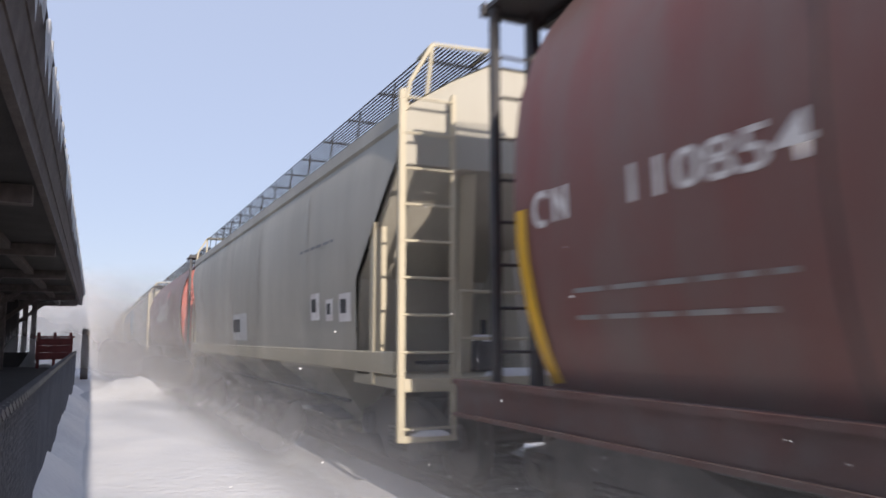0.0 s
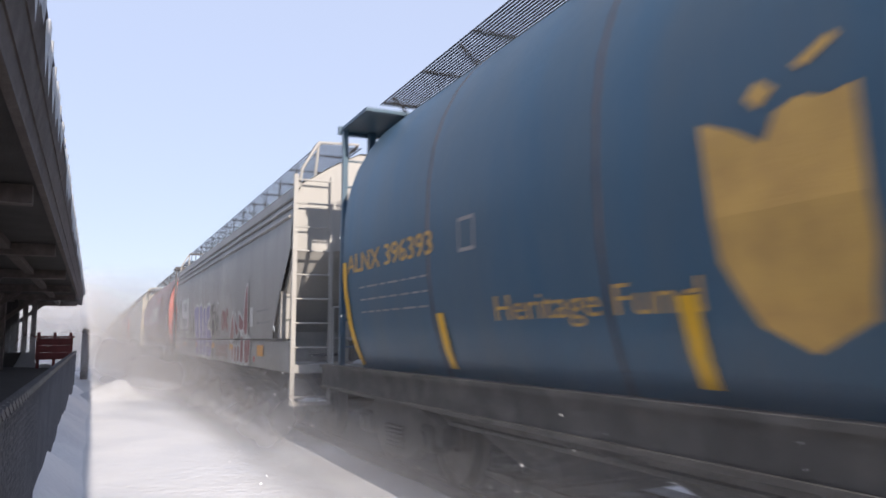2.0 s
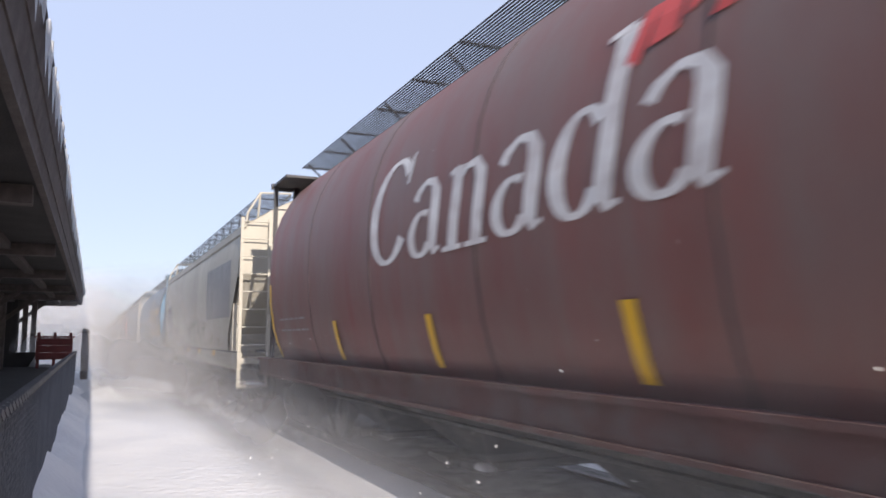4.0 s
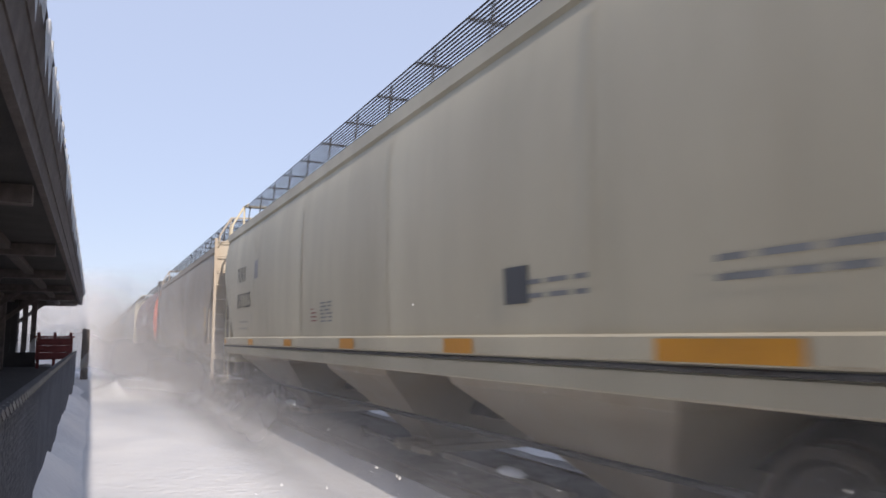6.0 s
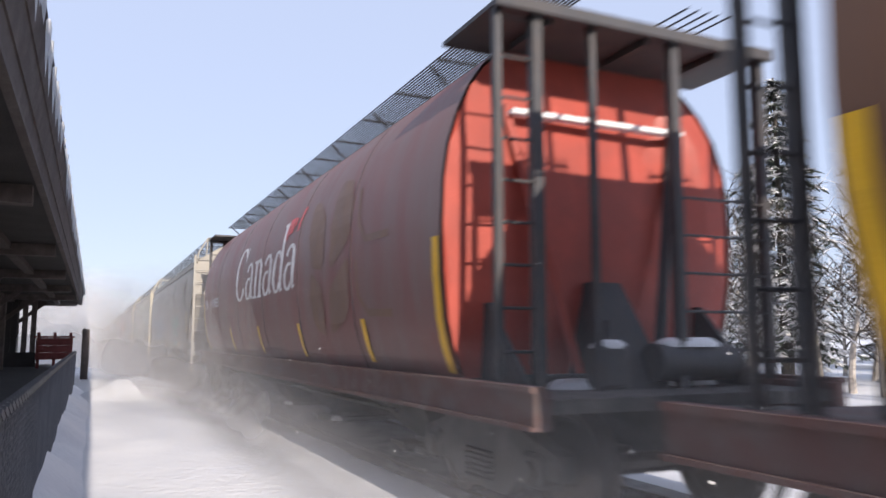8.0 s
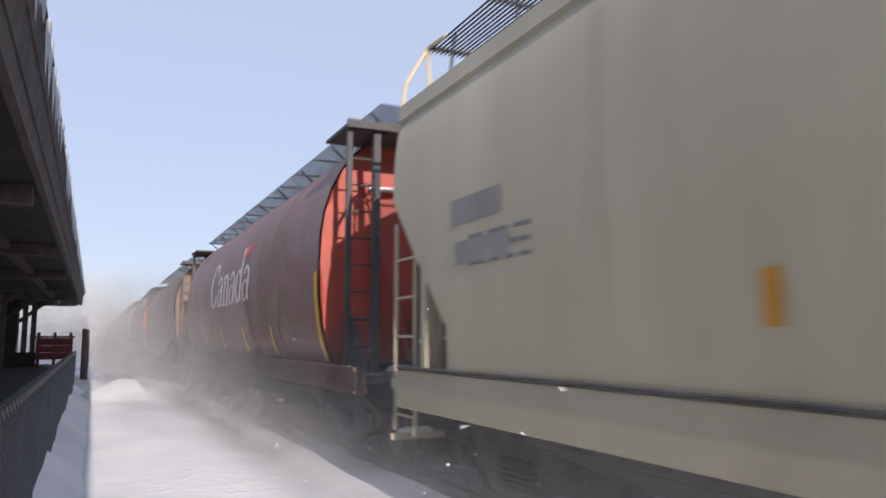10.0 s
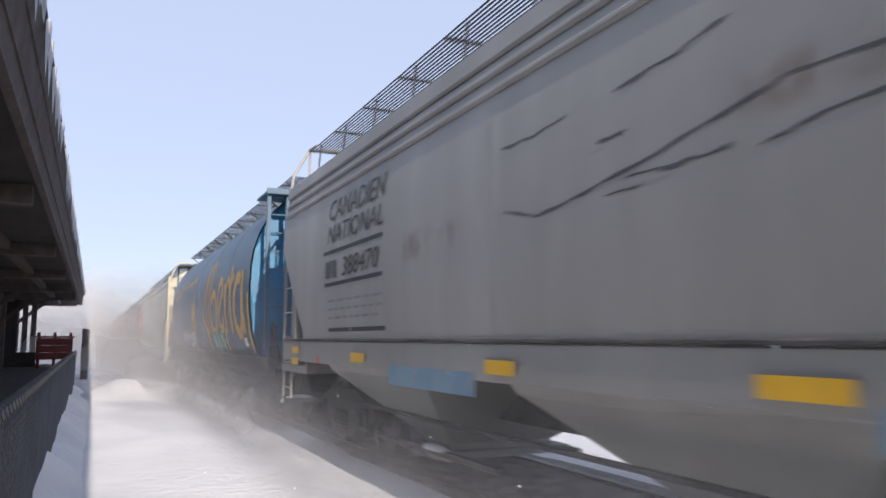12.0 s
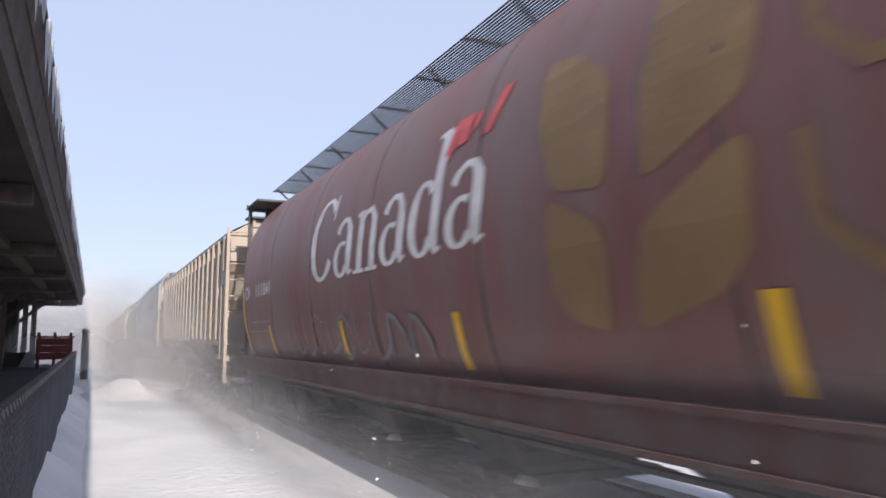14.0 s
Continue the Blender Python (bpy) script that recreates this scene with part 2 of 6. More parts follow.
def serif_word(table, a0, a1, z0, z1):
    """The country's name in slanted book letters with thick and thin strokes."""
    bm = bmesh.new()

    def ring(x, y, rx, ry, d0, d1, thin, thick, n=20):
        out = []
        for i in range(n + 1):
            a = radians(d0 + (d1 - d0) * i / n)
            out.append((x + rx * math.cos(a), y + ry * math.sin(a), thin + (thick - thin) * abs(math.cos(a)) ** 1.3))
        return out

    def capital(x):
        brush(bm, ring(x + 0.37, 0.5, 0.30, 0.47, 42, 325, 0.045, 0.15))
        brush(bm, [(x + 0.62, 0.70, 0.03), (x + 0.62, 0.85, 0.06), (x + 0.625, 0.98, 0.03)], 0.002)
        return x + 0.74

    def small_a(x):
        brush(bm, [(x + 0.06, 0.50, 0.09), (x + 0.10, 0.57, 0.08), (x + 0.20, 0.635, 0.05), (x + 0.30, 0.61, 0.08), (x + 0.35, 0.52, 0.12), (x + 0.36, 0.3, 0.13), (x + 0.36, 0.12, 0.12), (x + 0.40, 0.03, 0.07), (x + 0.47, 0.06, 0.03)])
        brush(bm, ring(x + 0.19, 0.20, 0.14, 0.18, 60, 330, 0.04, 0.11), 0.002)
        return x + 0.51

    def small_n(x):
        brush(bm, [(x + 0.12, 0.64, 0.12), (x + 0.12, 0.3, 0.12), (x + 0.12, 0.0, 0.12)])
        brush(bm, [(x + 0.12, 0.48, 0.03), (x + 0.22, 0.61, 0.05), (x + 0.32, 0.62, 0.08), (x + 0.39, 0.52, 0.12), (x + 0.40, 0.3, 0.12), (x + 0.40, 0.0, 0.12)], 0.002)
        for s in (0.12, 0.40):
            brush(bm, [(x + s - 0.12, 0.02, 0.04), (x + s + 0.12, 0.02, 0.04)], 0.004)
        brush(bm, [(x + 0.02, 0.60, 0.04), (x + 0.13, 0.63, 0.05)], 0.004)
        return x + 0.55

    def small_d(x):
        brush(bm, ring(x + 0.20, 0.32, 0.16, 0.30, 45, 325, 0.04, 0.13))
        brush(bm, [(x + 0.38, 1.0, 0.12), (x + 0.38, 0.5, 0.12), (x + 0.38, 0.12, 0.12), (x + 0.42, 0.03, 0.07), (x + 0.49, 0.05, 0.03)], 0.002)
        brush(bm, [(x + 0.26, 0.98, 0.04), (x + 0.40, 1.0, 0.05)], 0.004)
        return x + 0.53

    x = capital(0.0)
    for letter in (small_a, small_n, small_a, small_d, small_a):
        x = letter(x)
    for v in bm.verts:
        v.co.x += 0.16 * v.co.y
    x1 = max(v.co.x for v in bm.verts)
    for v in bm.verts:
        v.co.x, v.co.y = a0 + (a1 - a0) * v.co.x / x1, z0 + (z1 - z0) * v.co.y
    return lay_on_side(bm, table)


def bars(rows, table, proud=0.006):
    """Small print too blurred to read: plain bars (along, up, length, height)."""
    bm = bmesh.new()
    for a, u, l, h in rows:
        stroke(bm, [(a, u + h / 2), (a + l, u + h / 2)], h)
    return lay_on_side(bm, table, proud)


def print_block(rng, along, up, width, lines, height=0.06, gap=0.11):
    rows = []
    for k in range(lines):
        x = along
        while x < along + width - 0.08:
            l = rng.uniform(0.12, 0.34)
            rows.append((x, up - k * gap, min(l, along + width - x), height * 0.62))
            x += l + 0.07
    return rows


def rounded(corners, n=4, cut=0.32):
    """A closed outline with its corners rounded off."""
    out = []
    m = len(corners)
    for i in range(m):
        a, b, c = Vector(corners[i - 1]), Vector(corners[i]), Vector(corners[(i + 1) % m])
        p, q = b.lerp(a, cut), b.lerp(c, cut)
        for j in range(n + 1):
            t = j / n
            out.append(tuple(p * (1 - t) ** 2 + b * 2 * t * (1 - t) + q * t * t))
    return out


def face_of(outline, level=0.0):
    bm = bmesh.new()
    bm.faces.new([bm.verts.new((*p, level)) for p in outline])
    bmesh.ops.triangulate(bm, faces=bm.faces[:])
    return bm


def painted_letters(car, table, letters, fill, edge, width=0.07, proud=0.018):
    """Sprayed letters, each a filled rounded shape with a pale outline."""
    for i, corners in enumerate(letters):
        line = rounded(corners)
        part("graffiti_letter", lay_on_side(face_of(line, 0.001 * i), table, proud), M[fill], car, "faded sprayed graffiti letter")
        part("graffiti_outline", lay_on_side(stroke(bmesh.new(), line + line[:1], width, 0.003 + 0.001 * i), table, proud), M[edge], car)


def painted_strokes(car, table, rows, paint, proud=0.014):
    """Single sprayed strokes: a width and its points."""
    for i, (w, pts) in enumerate(rows):
        fine = [pts[0]]
        for a, b, c in zip(pts, pts[1:], pts[2:]):
            a, b, c = Vector(a), Vector(b), Vector(c)
            fine += [tuple(b.lerp(a, 0.45)), tuple(b.lerp(a, 0.15).lerp(b.lerp(c, 0.15), 0.5)), tuple(b.lerp(c, 0.45))]
        part("graffiti_stroke", lay_on_side(stroke(bmesh.new(), fine + [pts[-1]], w, 0.0008 * i), table, proud), M[paint], car, "sprayed graffiti stroke")


def bubble(cx, cy, w, h, rng, n=22):
    """Outline points of a rounded sprayed letter."""
    ph, k = rng.uniform(0, 6), rng.choice((2, 3))
    out = []
    for i in range(n + 1):
        a = 2 * math.pi * i / n
        r = 1 + 0.16 * math.sin(k * a + ph) + 0.08 * math.sin(5 * a + 2 * ph)
        out.append((cx + w / 2 * r * math.cos(a), cy + h / 2 * r * math.sin(a)))
    return out


def blob(bm, outline, level=0.0):
    c = bm.verts.new((sum(p[0] for p in outline[:-1]) / (len(outline) - 1), sum(p[1] for p in outline[:-1]) / (len(outline) - 1), level))
    vs = [bm.verts.new((*p, level)) for p in outline[:-1]]
    for i in range(len(vs)):
        bm.faces.new((c, vs[i], vs[(i + 1) % len(vs)]))
    return bm


def spray_piece(parent, table, along, up, width, height, letters, fill, edge, seed, inner=None, edge_width=0.04, inner_width=0.075):
    """Sprayed bubble letters that overlap: fill, thick outline and wild inner strokes."""
    rng = random.Random(seed)
    f, e, s = bmesh.new(), bmesh.new(), bmesh.new()
    step = width / letters
    for i in range(letters):
        cx, cy = along + step * (i + 0.5), up + height / 2 + rng.uniform(-0.06, 0.06) * height
        out = bubble(cx, cy, step * 1.12, height * rng.uniform(0.85, 1.05), rng)
        blob(f, out, 0.002 * (i % 2))
        stroke(e, out, height * edge_width, 0.006)
        a = rng.uniform(0, 6)
        stroke(s, [(cx + step * 0.22 * math.cos(a + t * 0.9), cy + height * (0.28 - 0.11 * t) + 0.05 * math.sin(3 * t)) for t in range(6)], height * inner_width, 0.009)
    part("graffiti_fill", lay_on_side(f, table), M[fill], parent, "faded sprayed graffiti lettering")
    part("graffiti_outline", lay_on_side(e, table), M[edge], parent)
    part("graffiti_stroke", lay_on_side(s, table), M[inner or edge], parent)


def scribble(parent, table, along, up, width, height, paint, seed, thick=0.09, loops=7, rise=0.0):
    """A tag of looping brush strokes that cannot be read."""
    rng = random.Random(seed)
    bm = bmesh.new()
    step = width / loops
    for i in range(loops):
        x0, y0 = along + step * i, up + rise * i / loops + rng.uniform(0, 0.15) * height
        kind = rng.randrange(4)
        h = height * rng.uniform(0.7, 1.0)
        if kind == 0:
            pts = [(x0, y0), (x0 + step * 0.1, y0 + h * 0.5), (x0 + step * 0.15, y0 + h), (x0 + step * 0.5, y0 + h * 0.9), (x0 + step * 0.8, y0 + h * 0.55), (x0 + step * 0.85, y0 + h * 0.1)]
        elif kind == 1:
            pts = [(x0 + step * (0.45 + 0.42 * math.cos(a)), y0 + h * (0.5 + 0.48 * math.sin(a))) for a in [0.4 + 0.5 * k for k in range(12)]]
        elif kind == 2:
            pts = [(x0 + step * 0.1 * k, y0 + h * (0.5 + 0.45 * math.sin(0.9 * k + 1))) for k in range(10)]
        else:
            pts = [(x0 + step * 0.2, y0 + h), (x0 + step * 0.25, y0 + h * 0.4), (x0 + step * 0.3, y0), (x0 + step * 0.75, y0 + h * 0.12), (x0 + step * 1.0, y0 + h * 0.3)]
        stroke(bm, pts, thick * rng.uniform(0.7, 1.3), 0.002 * (i % 3))
    part("graffiti_tag", lay_on_side(bm, table, 0.014), M[paint], parent, "sprayed graffiti tag")


def reflectors(parent, table, rows, paint="yellow"):
    """Reflective strips: (along, up, length, height)."""
    for r in rows:
        part("reflector", bars([r], table, 0.012), M[paint], parent, paint + " reflective strip")


# ---- parts that all the rail cars share ----
def wheel_mesh():
    bm = bmesh.new()
    prof = [(0.0, 0.07), (0.1, 0.07), (0.14, 0.03), (0.36, 0.03), (0.39, 0.065), (0.455, 0.065), (0.46, -0.05), (0.485, -0.065), (0.485, -0.085), (0.39, -0.085), (0.36, -0.02), (0.12, -0.02), (0.1, -0.06), (0.0, -0.06)]
    n = 28
    rings = [[(-o, r * math.cos(2 * math.pi * i / n), r * math.sin(2 * math.pi * i / n)) for r, o in prof[1:-1]] for i in range(n)]
    vs = [[bm.verts.new(p) for p in ring] for ring in rings]
    for i in range(n):
        a, b = vs[i], vs[(i + 1) % n]
        for k in range(len(a) - 1):
            bm.faces.new((a[k], a[k + 1], b[k + 1], b[k]))
    bm.faces.new([v[0] for v in vs])
    bm.faces.new([v[-1] for v in vs][::-1])
    bmesh.ops.recalc_face_normals(bm, faces=bm.faces[:])
    return mesh_of("wheel", bm, M["wheel"], 40)


def frame_mesh():
    """The cast side frame of a three-piece truck, with journal boxes and a window for the springs."""
    bm = bmesh.new()
    prof = [(-1.22, 0.42), (-1.2, 0.60), (-0.95, 0.66), (-0.5, 0.80), (0.5, 0.80), (0.95, 0.66), (1.2, 0.60), (1.22, 0.42), (0.95, 0.42), (0.6, 0.34), (0.42, 0.20), (-0.42, 0.20), (-0.6, 0.34), (-0.95, 0.42)]
    a = [bm.verts.new((-0.07, y, z)) for y, z in prof]
    b = [bm.verts.new((0.07, y, z)) for y, z in prof]
    bm.faces.new(a)
    bm.faces.new(b[::-1])
    for i in range(len(a)):
        j = (i + 1) % len(a)
        bm.faces.new((a[i], b[i], b[j], a[j]))
    bmesh.ops.recalc_face_normals(bm, faces=bm.faces[:])
    for y in (-0.9, 0.9):
        box(bm, -0.13, 0.09, y - 0.14, y + 0.14, 0.34, 0.60, 0.03)
        rod(bm, (-0.17, y, 0.46), (-0.12, y, 0.46), 0.085, 10)
    return mesh_of("side_frame", bm, M["under"], 35)


def spring_mesh():
    bm = bmesh.new()
    for y in (-0.16, 0.0, 0.16):
        for k in range(6):
            bmesh.ops.create_cone(bm, cap_ends=True, segments=10, radius1=0.07, radius2=0.07, depth=0.02, matrix=Matrix.Translation((-0.10, y, 0.28 + 0.045 * k)))
    return mesh_of("spring", bm, M["dark"])


WHEEL, SIDE_FRAME, SPRING = wheel_mesh(), frame_mesh(), spring_mesh()
AXLE = mesh_of("axle", rod(bmesh.new(), (-0.75, 0, 0), (0.75, 0, 0), 0.085, 10), M["wheel"])
BOLSTER = mesh_of("bolster", box(bmesh.new(), -1.0, 1.0, -0.18, 0.18, 0.50, 0.80, 0.03), M["under"])
BRAKE = mesh_of("brake_beam", box(rods([((-0.8, 0.42, 0.35), (0.8, 0.42, 0.35)), ((-0.8, -0.42, 0.35), (0.8, -0.42, 0.35))], 0.05), -0.1, 0.1, -0.42, 0.42, 0.3, 0.4), M["under"])


def truck(car, y):
    bol = part("truck", BOLSTER, None, car, "sooty cast steel truck with four wheels")
    bol.location = (0, y, 0)
    for sx in (-1, 1):
        p = part("side_frame", SIDE_FRAME, None, bol)
        p.location, p.rotation_euler = (sx * 1.02, 0, 0), (0, 0, 0 if sx < 0 else math.pi)
        p = part("spring", SPRING, None, bol)
        p.location, p.rotation_euler = (sx * 1.0, 0, 0), (0, 0, 0 if sx < 0 else math.pi)
        for sy in (-1, 1):
            w = part("wheel", WHEEL, None, bol)
            w.location, w.rotation_euler = (sx * 0.76, sy * 0.9, 0.46), (0, 0, 0 if sx < 0 else math.pi)
    for sy in (-1, 1):
        part("axle", AXLE, None, bol).location = (0, sy * 0.9, 0.46)
    part("brake_beam", BRAKE, None, bol)


def coupler_mesh():
    bm = abox(-0.09, 0.09, -1.0, 0.12, 0.72, 0.95, bevel=0.02)
    box(bm, -0.17, 0.10, 0.10, 0.42, 0.68, 1.0, 0.05)
    box(bm, 0.06, 0.19, 0.16, 0.34, 0.70, 0.98, 0.05)
    for k in range(6):
        a0, a1 = k / 6 * math.pi, (k + 1) / 6 * math.pi
        rod(bm, (-0.35, 0.05 + 0.35 * math.sin(a0) * 0.6, 0.75 - 0.4 * math.sin(a0)), (-0.35, 0.05 + 0.35 * math.sin(a1) * 0.6 + 0.02, 0.75 - 0.4 * math.sin(a1)), 0.03)
    return mesh_of("coupler", bm, M["under"], 40)


COUPLER = coupler_mesh()


def couplers(car, front):
    for y, turn in ((front, 0), (front - LENGTH + 0.7, math.pi)):
        p = part("coupler", COUPLER, None, car)
        p.location, p.rotation_euler = (0, y, 0), (0, 0, turn)


def hopper_bay_mesh(name, y0, y1, material, top=1.2, deep=0.34, wide=1.45):
    """A discharge hopper: four sloping sheets down to a narrow outlet with its gate."""
    ym, n = (y0 + y1) / 2, 0.32
    rings = []
    for x, ya, yb, z in ((wide, y0, y1, top), (wide * 0.96, y0 + 0.06, y1 - 0.06, top - 0.14), (0.62, ym - n, ym + n, deep), (0.62, ym - n, ym + n, deep - 0.06)):
        rings.append([(-x, ya, z), (x, ya, z), (x, yb, z), (-x, yb, z)])
    bm = loft(rings)
    box(bm, -0.82, 0.82, ym - n - 0.1, ym + n + 0.1, deep - 0.14, deep - 0.06, 0.01)
    rod(bm, (-0.95, ym - 0.1, deep - 0.08), (-0.6, ym - 0.1, deep - 0.08), 0.05, 8)
    for x in (-0.78, 0.78):
        beam(bm, (x, ym - n - 0.35, deep - 0.1), (x, ym + n + 0.35, deep - 0.1), 0.05, 0.05)
    return mesh_of(name, bm, material)


def grating(car, x0, x1, y0, y1, z, bars_n, material, lip=True):
    """A running board: long thin bars on cross brackets."""
    for i in range(bars_n):
        x = x0 + (x1 - x0) * i / (bars_n - 1)
        part("walkway_bar", abox(x - 0.006, x + 0.006, y1, y0, z - 0.007, z + 0.007), material, car)
    y = y0 - 0.15
    while y > y1:
        part("walkway_bracket", abox(min(x0, x1) - 0.02, max(x0, x1) + 0.02, y - 0.025, y + 0.025, z - 0.024, z - 0.008), material, car)
        y -= 1.22


def air_gear(car, y, z=1.25):
    """Brake reservoir, valve and pipes on the end platform."""
    bm = rod(bmesh.new(), (0.1, y, z), (0.95, y, z), 0.16, 14)
    part("air_reservoir", bm, M["dark"], car, smooth=40)
    snow_lump(car, 0.5, y, z + 0.13, 0.8, 0.26, 0.09, 77)
    snow_lump(car, -0.35, y, z + 0.12, 0.32, 0.26, 0.08, 78)
    bm = abox(-0.5, -0.2, y - 0.12, y + 0.12, z - 0.2, z + 0.14, bevel=0.03)
    rod(bm, (-0.35, y, z - 0.15), (-0.35, y, z + 0.35), 0.03)
    rod(bm, (-1.1, y + 0.1, z - 0.1), (0.2, y + 0.1, z - 0.1), 0.02)
    part("brake_valve", bm, M["dark"], car)


def snow_lump(car, x, y, z, w, l, h, seed):
    """Snow lying on a ledge of the car."""
    rng = random.Random(seed)
    rings = []
    for k, (s, zz) in enumerate(((1.0, 0.0), (0.92, 0.5), (0.6, 0.9))):
        rings.append([(x + w / 2 * s * math.cos(a) * rng.uniform(0.85, 1.1), y + l / 2 * s * math.sin(a) * rng.uniform(0.85, 1.1), z + h * zz) for a in [2 * math.pi * i / 10 for i in range(10)]])
    part("snow_patch", loft(rings), M["snow"], car, "white snow lying on a ledge", smooth=60)


def end_ladder(car, y, x0, x1, z0, z1, material, rungs, w=0.07):
    lad = part("ladder", beam(beam(bmesh.new(), (x0, y, z0), (x0, y, z1), w, 0.05), (x1, y, z0), (x1, y, z1), w * 0.7, 0.05), material, car, "steel end ladder")
    for k in range(rungs):
        z = z0 + 0.12 + (z1 - z0 - 0.2) * k / (rungs - 1)
        part("rung", rod(bmesh.new(), (x0, y - 0.02, z), (x1, y - 0.02, z), 0.014), material, lad)


# ---- round-sided hopper ----
def round_car(name_label, paint, end_paint, sill_paint, seed, strips=(4.4, 7.2, 9.9, 12.4), cage_paint=None):
    dark = cage_paint or M["dark"]
    rng = random.Random(seed)
    car = thing("hopper_car", name_label, "rail car", "cars of the freight train")
    L0, L1 = -0.93, -15.42

    def lean(z):
        return 0.10 * max(0.0, (2.1 - z) / 1.0) ** 1.3 + 0.22 * max(0.0, (z - 3.2) / 1.0) ** 2

    seams = [L0 - (L0 - L1) * k / 6 for k in range(1, 6)]
    rings = [skin_ring(ROUND, lambda z: L0 + 0.0 - lean(z))]
    for s in seams:
        rings += [skin_ring(ROUND, lambda z: s)]
    rings.append(skin_ring(ROUND, lambda z: L1 + lean(z)))
    body = part("body", loft(rings, caps=False), paint, car, "cylindrical painted steel tank body", smooth=30)
    grown = [(z, w + 0.004) for z, w in ROUND]
    for s in seams:
        part("weld_seam", loft([skin_ring(grown, lambda z: s + 0.014), skin_ring(grown, lambda z: s - 0.014)], caps=True), M["seam"], body)
    for y, sg in ((L0, 1), (L1, -1)):
        inner = [(z, w - 0.035) for z, w in ROUND]
        r0 = skin_ring(inner, lambda z: y - sg * (lean(z) + 0.02))
        r1 = [(x * 0.93, yy - sg * 0.05, 2.6 + (z - 2.6) * 0.95) for x, yy, z in r0]
        r2 = [(x * 0.5, yy - sg * 0.02, 2.6 + (z - 2.6) * 0.5) for x, yy, z in r0]
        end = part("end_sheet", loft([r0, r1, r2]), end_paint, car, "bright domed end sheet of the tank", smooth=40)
        part("stiffener", abox(-0.95, 0.95, y - 0.02 * sg, y + sg * 0.10, 3.40, 3.44), M["snow"] if sg < 0 else end_paint, end, "ledge with a strip of snow")
        part("shear_plate", loft([[(-0.30, y - sg * 0.3, 1.04), (0.30, y - sg * 0.3, 1.04), (0.30, y + sg * 0.55, 1.04), (-0.30, y + sg * 0.55, 1.04)], [(-0.16, y - sg * 0.3, 1.95), (0.16, y - sg * 0.3, 1.95), (0.16, y + sg * 0.08, 1.95), (-0.16, y + sg * 0.08, 1.95)]]), M["dark"], end)
        for x in (-1.15, 1.15) if sg < 0 else ():
            part("gusset", loft([[(x - 0.02, y - sg * 0.2, 1.04), (x + 0.02, y - sg * 0.2, 1.04), (x + 0.02, y + sg * 0.7, 1.04), (x - 0.02, y + sg * 0.7, 1.04)], [(x - 0.02, y - sg * 0.2, 1.75), (x + 0.02, y - sg * 0.2, 1.75), (x + 0.02, y + sg * 0.02, 1.75), (x - 0.02, y + sg * 0.02, 1.75)]]), M["dark"], end)
        for x in (-1, 1):
            # left brace in the bright paint, right one dark: side light put into colour
            part("brace", beam(bmesh.new(), (x * 0.95, y - sg * 0.05, 3.5), (x * 0.42, y + sg * 0.25, 1.15), 0.09, 0.07), end_paint if x < 0 else M["dark"], end)
        # end cage: posts, rungs and the roof platform
        ye = y + sg * 0.62
        cage = part("end_cage", abox(-1.44, 1.44, y - sg * 0.30, ye + sg * 0.10, 4.05, 4.09), dark, car, "dark steel roof platform on posts")
        for x, w in ((-1.40, 0.032), (-1.05, 0.045), (-0.50, 0.028), (0.36, 0.045), (1.40, 0.035)):
            part("post", abox(x - w, x + w, ye - w, ye + w, 1.0, 4.05), dark, cage)
        part("edge_angle", abox(-1.46, 1.46, ye + sg * 0.10 - 0.03, ye + sg * 0.10 + 0.03, 4.02, 4.12), dark, cage)
        for x in (-0.9, 0.1, 0.9):
            part("joist", abox(x - 0.03, x + 0.03, min(y, ye), max(y, ye), 3.99, 4.048), dark, cage)
        for k in range(9):
            z = 1.35 + 0.33 * k
            part("rung", rod(bmesh.new(), (-1.40, ye, z), (-1.05, ye, z), 0.013), dark, cage)
            if k < 5:
                part("rung", rod(bmesh.new(), (0.36, ye, z), (1.40, ye, z), 0.013), dark, cage)
        part("end_platform", abox(-1.345, 1.345, y - sg * 0.35, y + sg * 1.25, 0.94, 1.04), sill_paint if sg > 0 else M["under"], car, "end sill platform, snow dusted")
        snow_lump(car, -0.55, y + sg * 0.35, 1.04, 0.5, 0.3, 0.09, seed + sg)
        snow_lump(car, 0.7, y + sg * 0.25, 1.04, 0.7, 0.35, 0.08, seed + 5 + sg)
    air_gear(car, L1 - 0.55)
    for x in (-1, 1):
        bm = abox(x * 1.36, x * 1.50, -16.7, 0.2, 0.86, 1.10, bevel=0.012)
        box(bm, x * 1.36, x * 1.53, -16.7, 0.2, 0.84, 0.87)
        box(bm, x * 1.40, x * 1.53, -16.7, 0.2, 1.09, 1.13)
        part("side_sill", bm, sill_paint, car)
    part("centre_sill", abox(-0.3, 0.3, -16.9, 0.3, 0.62, 0.95), M["under"], car)
    for ym, half in ((-3.55, 1.15), (-6.2, 1.4), (-9.3, 1.4), (-12.9, 1.3)):
        part("discharge_bay", hopper_bay_mesh("discharge_bay", ym - half, ym + half, M["under"], 1.15, 0.32, 1.36), None, car)
    part("brake_pipe", rods([((-1.30, -14.0, 0.80), (-1.30, -2.4, 0.80)), ((-1.22, -13.5, 0.70), (-1.22, -3.0, 0.70))], 0.025), M["under"], car)
    snow_lump(car, -0.78, -6.78, 0.235, 0.16, 0.3, 0.06, seed + 11)
    snow_lump(car, -0.78, -9.88, 0.235, 0.16, 0.3, 0.06, seed + 12)
    truck(car, -1.35)
    truck(car, -15.15)
    couplers(car, 0.35)
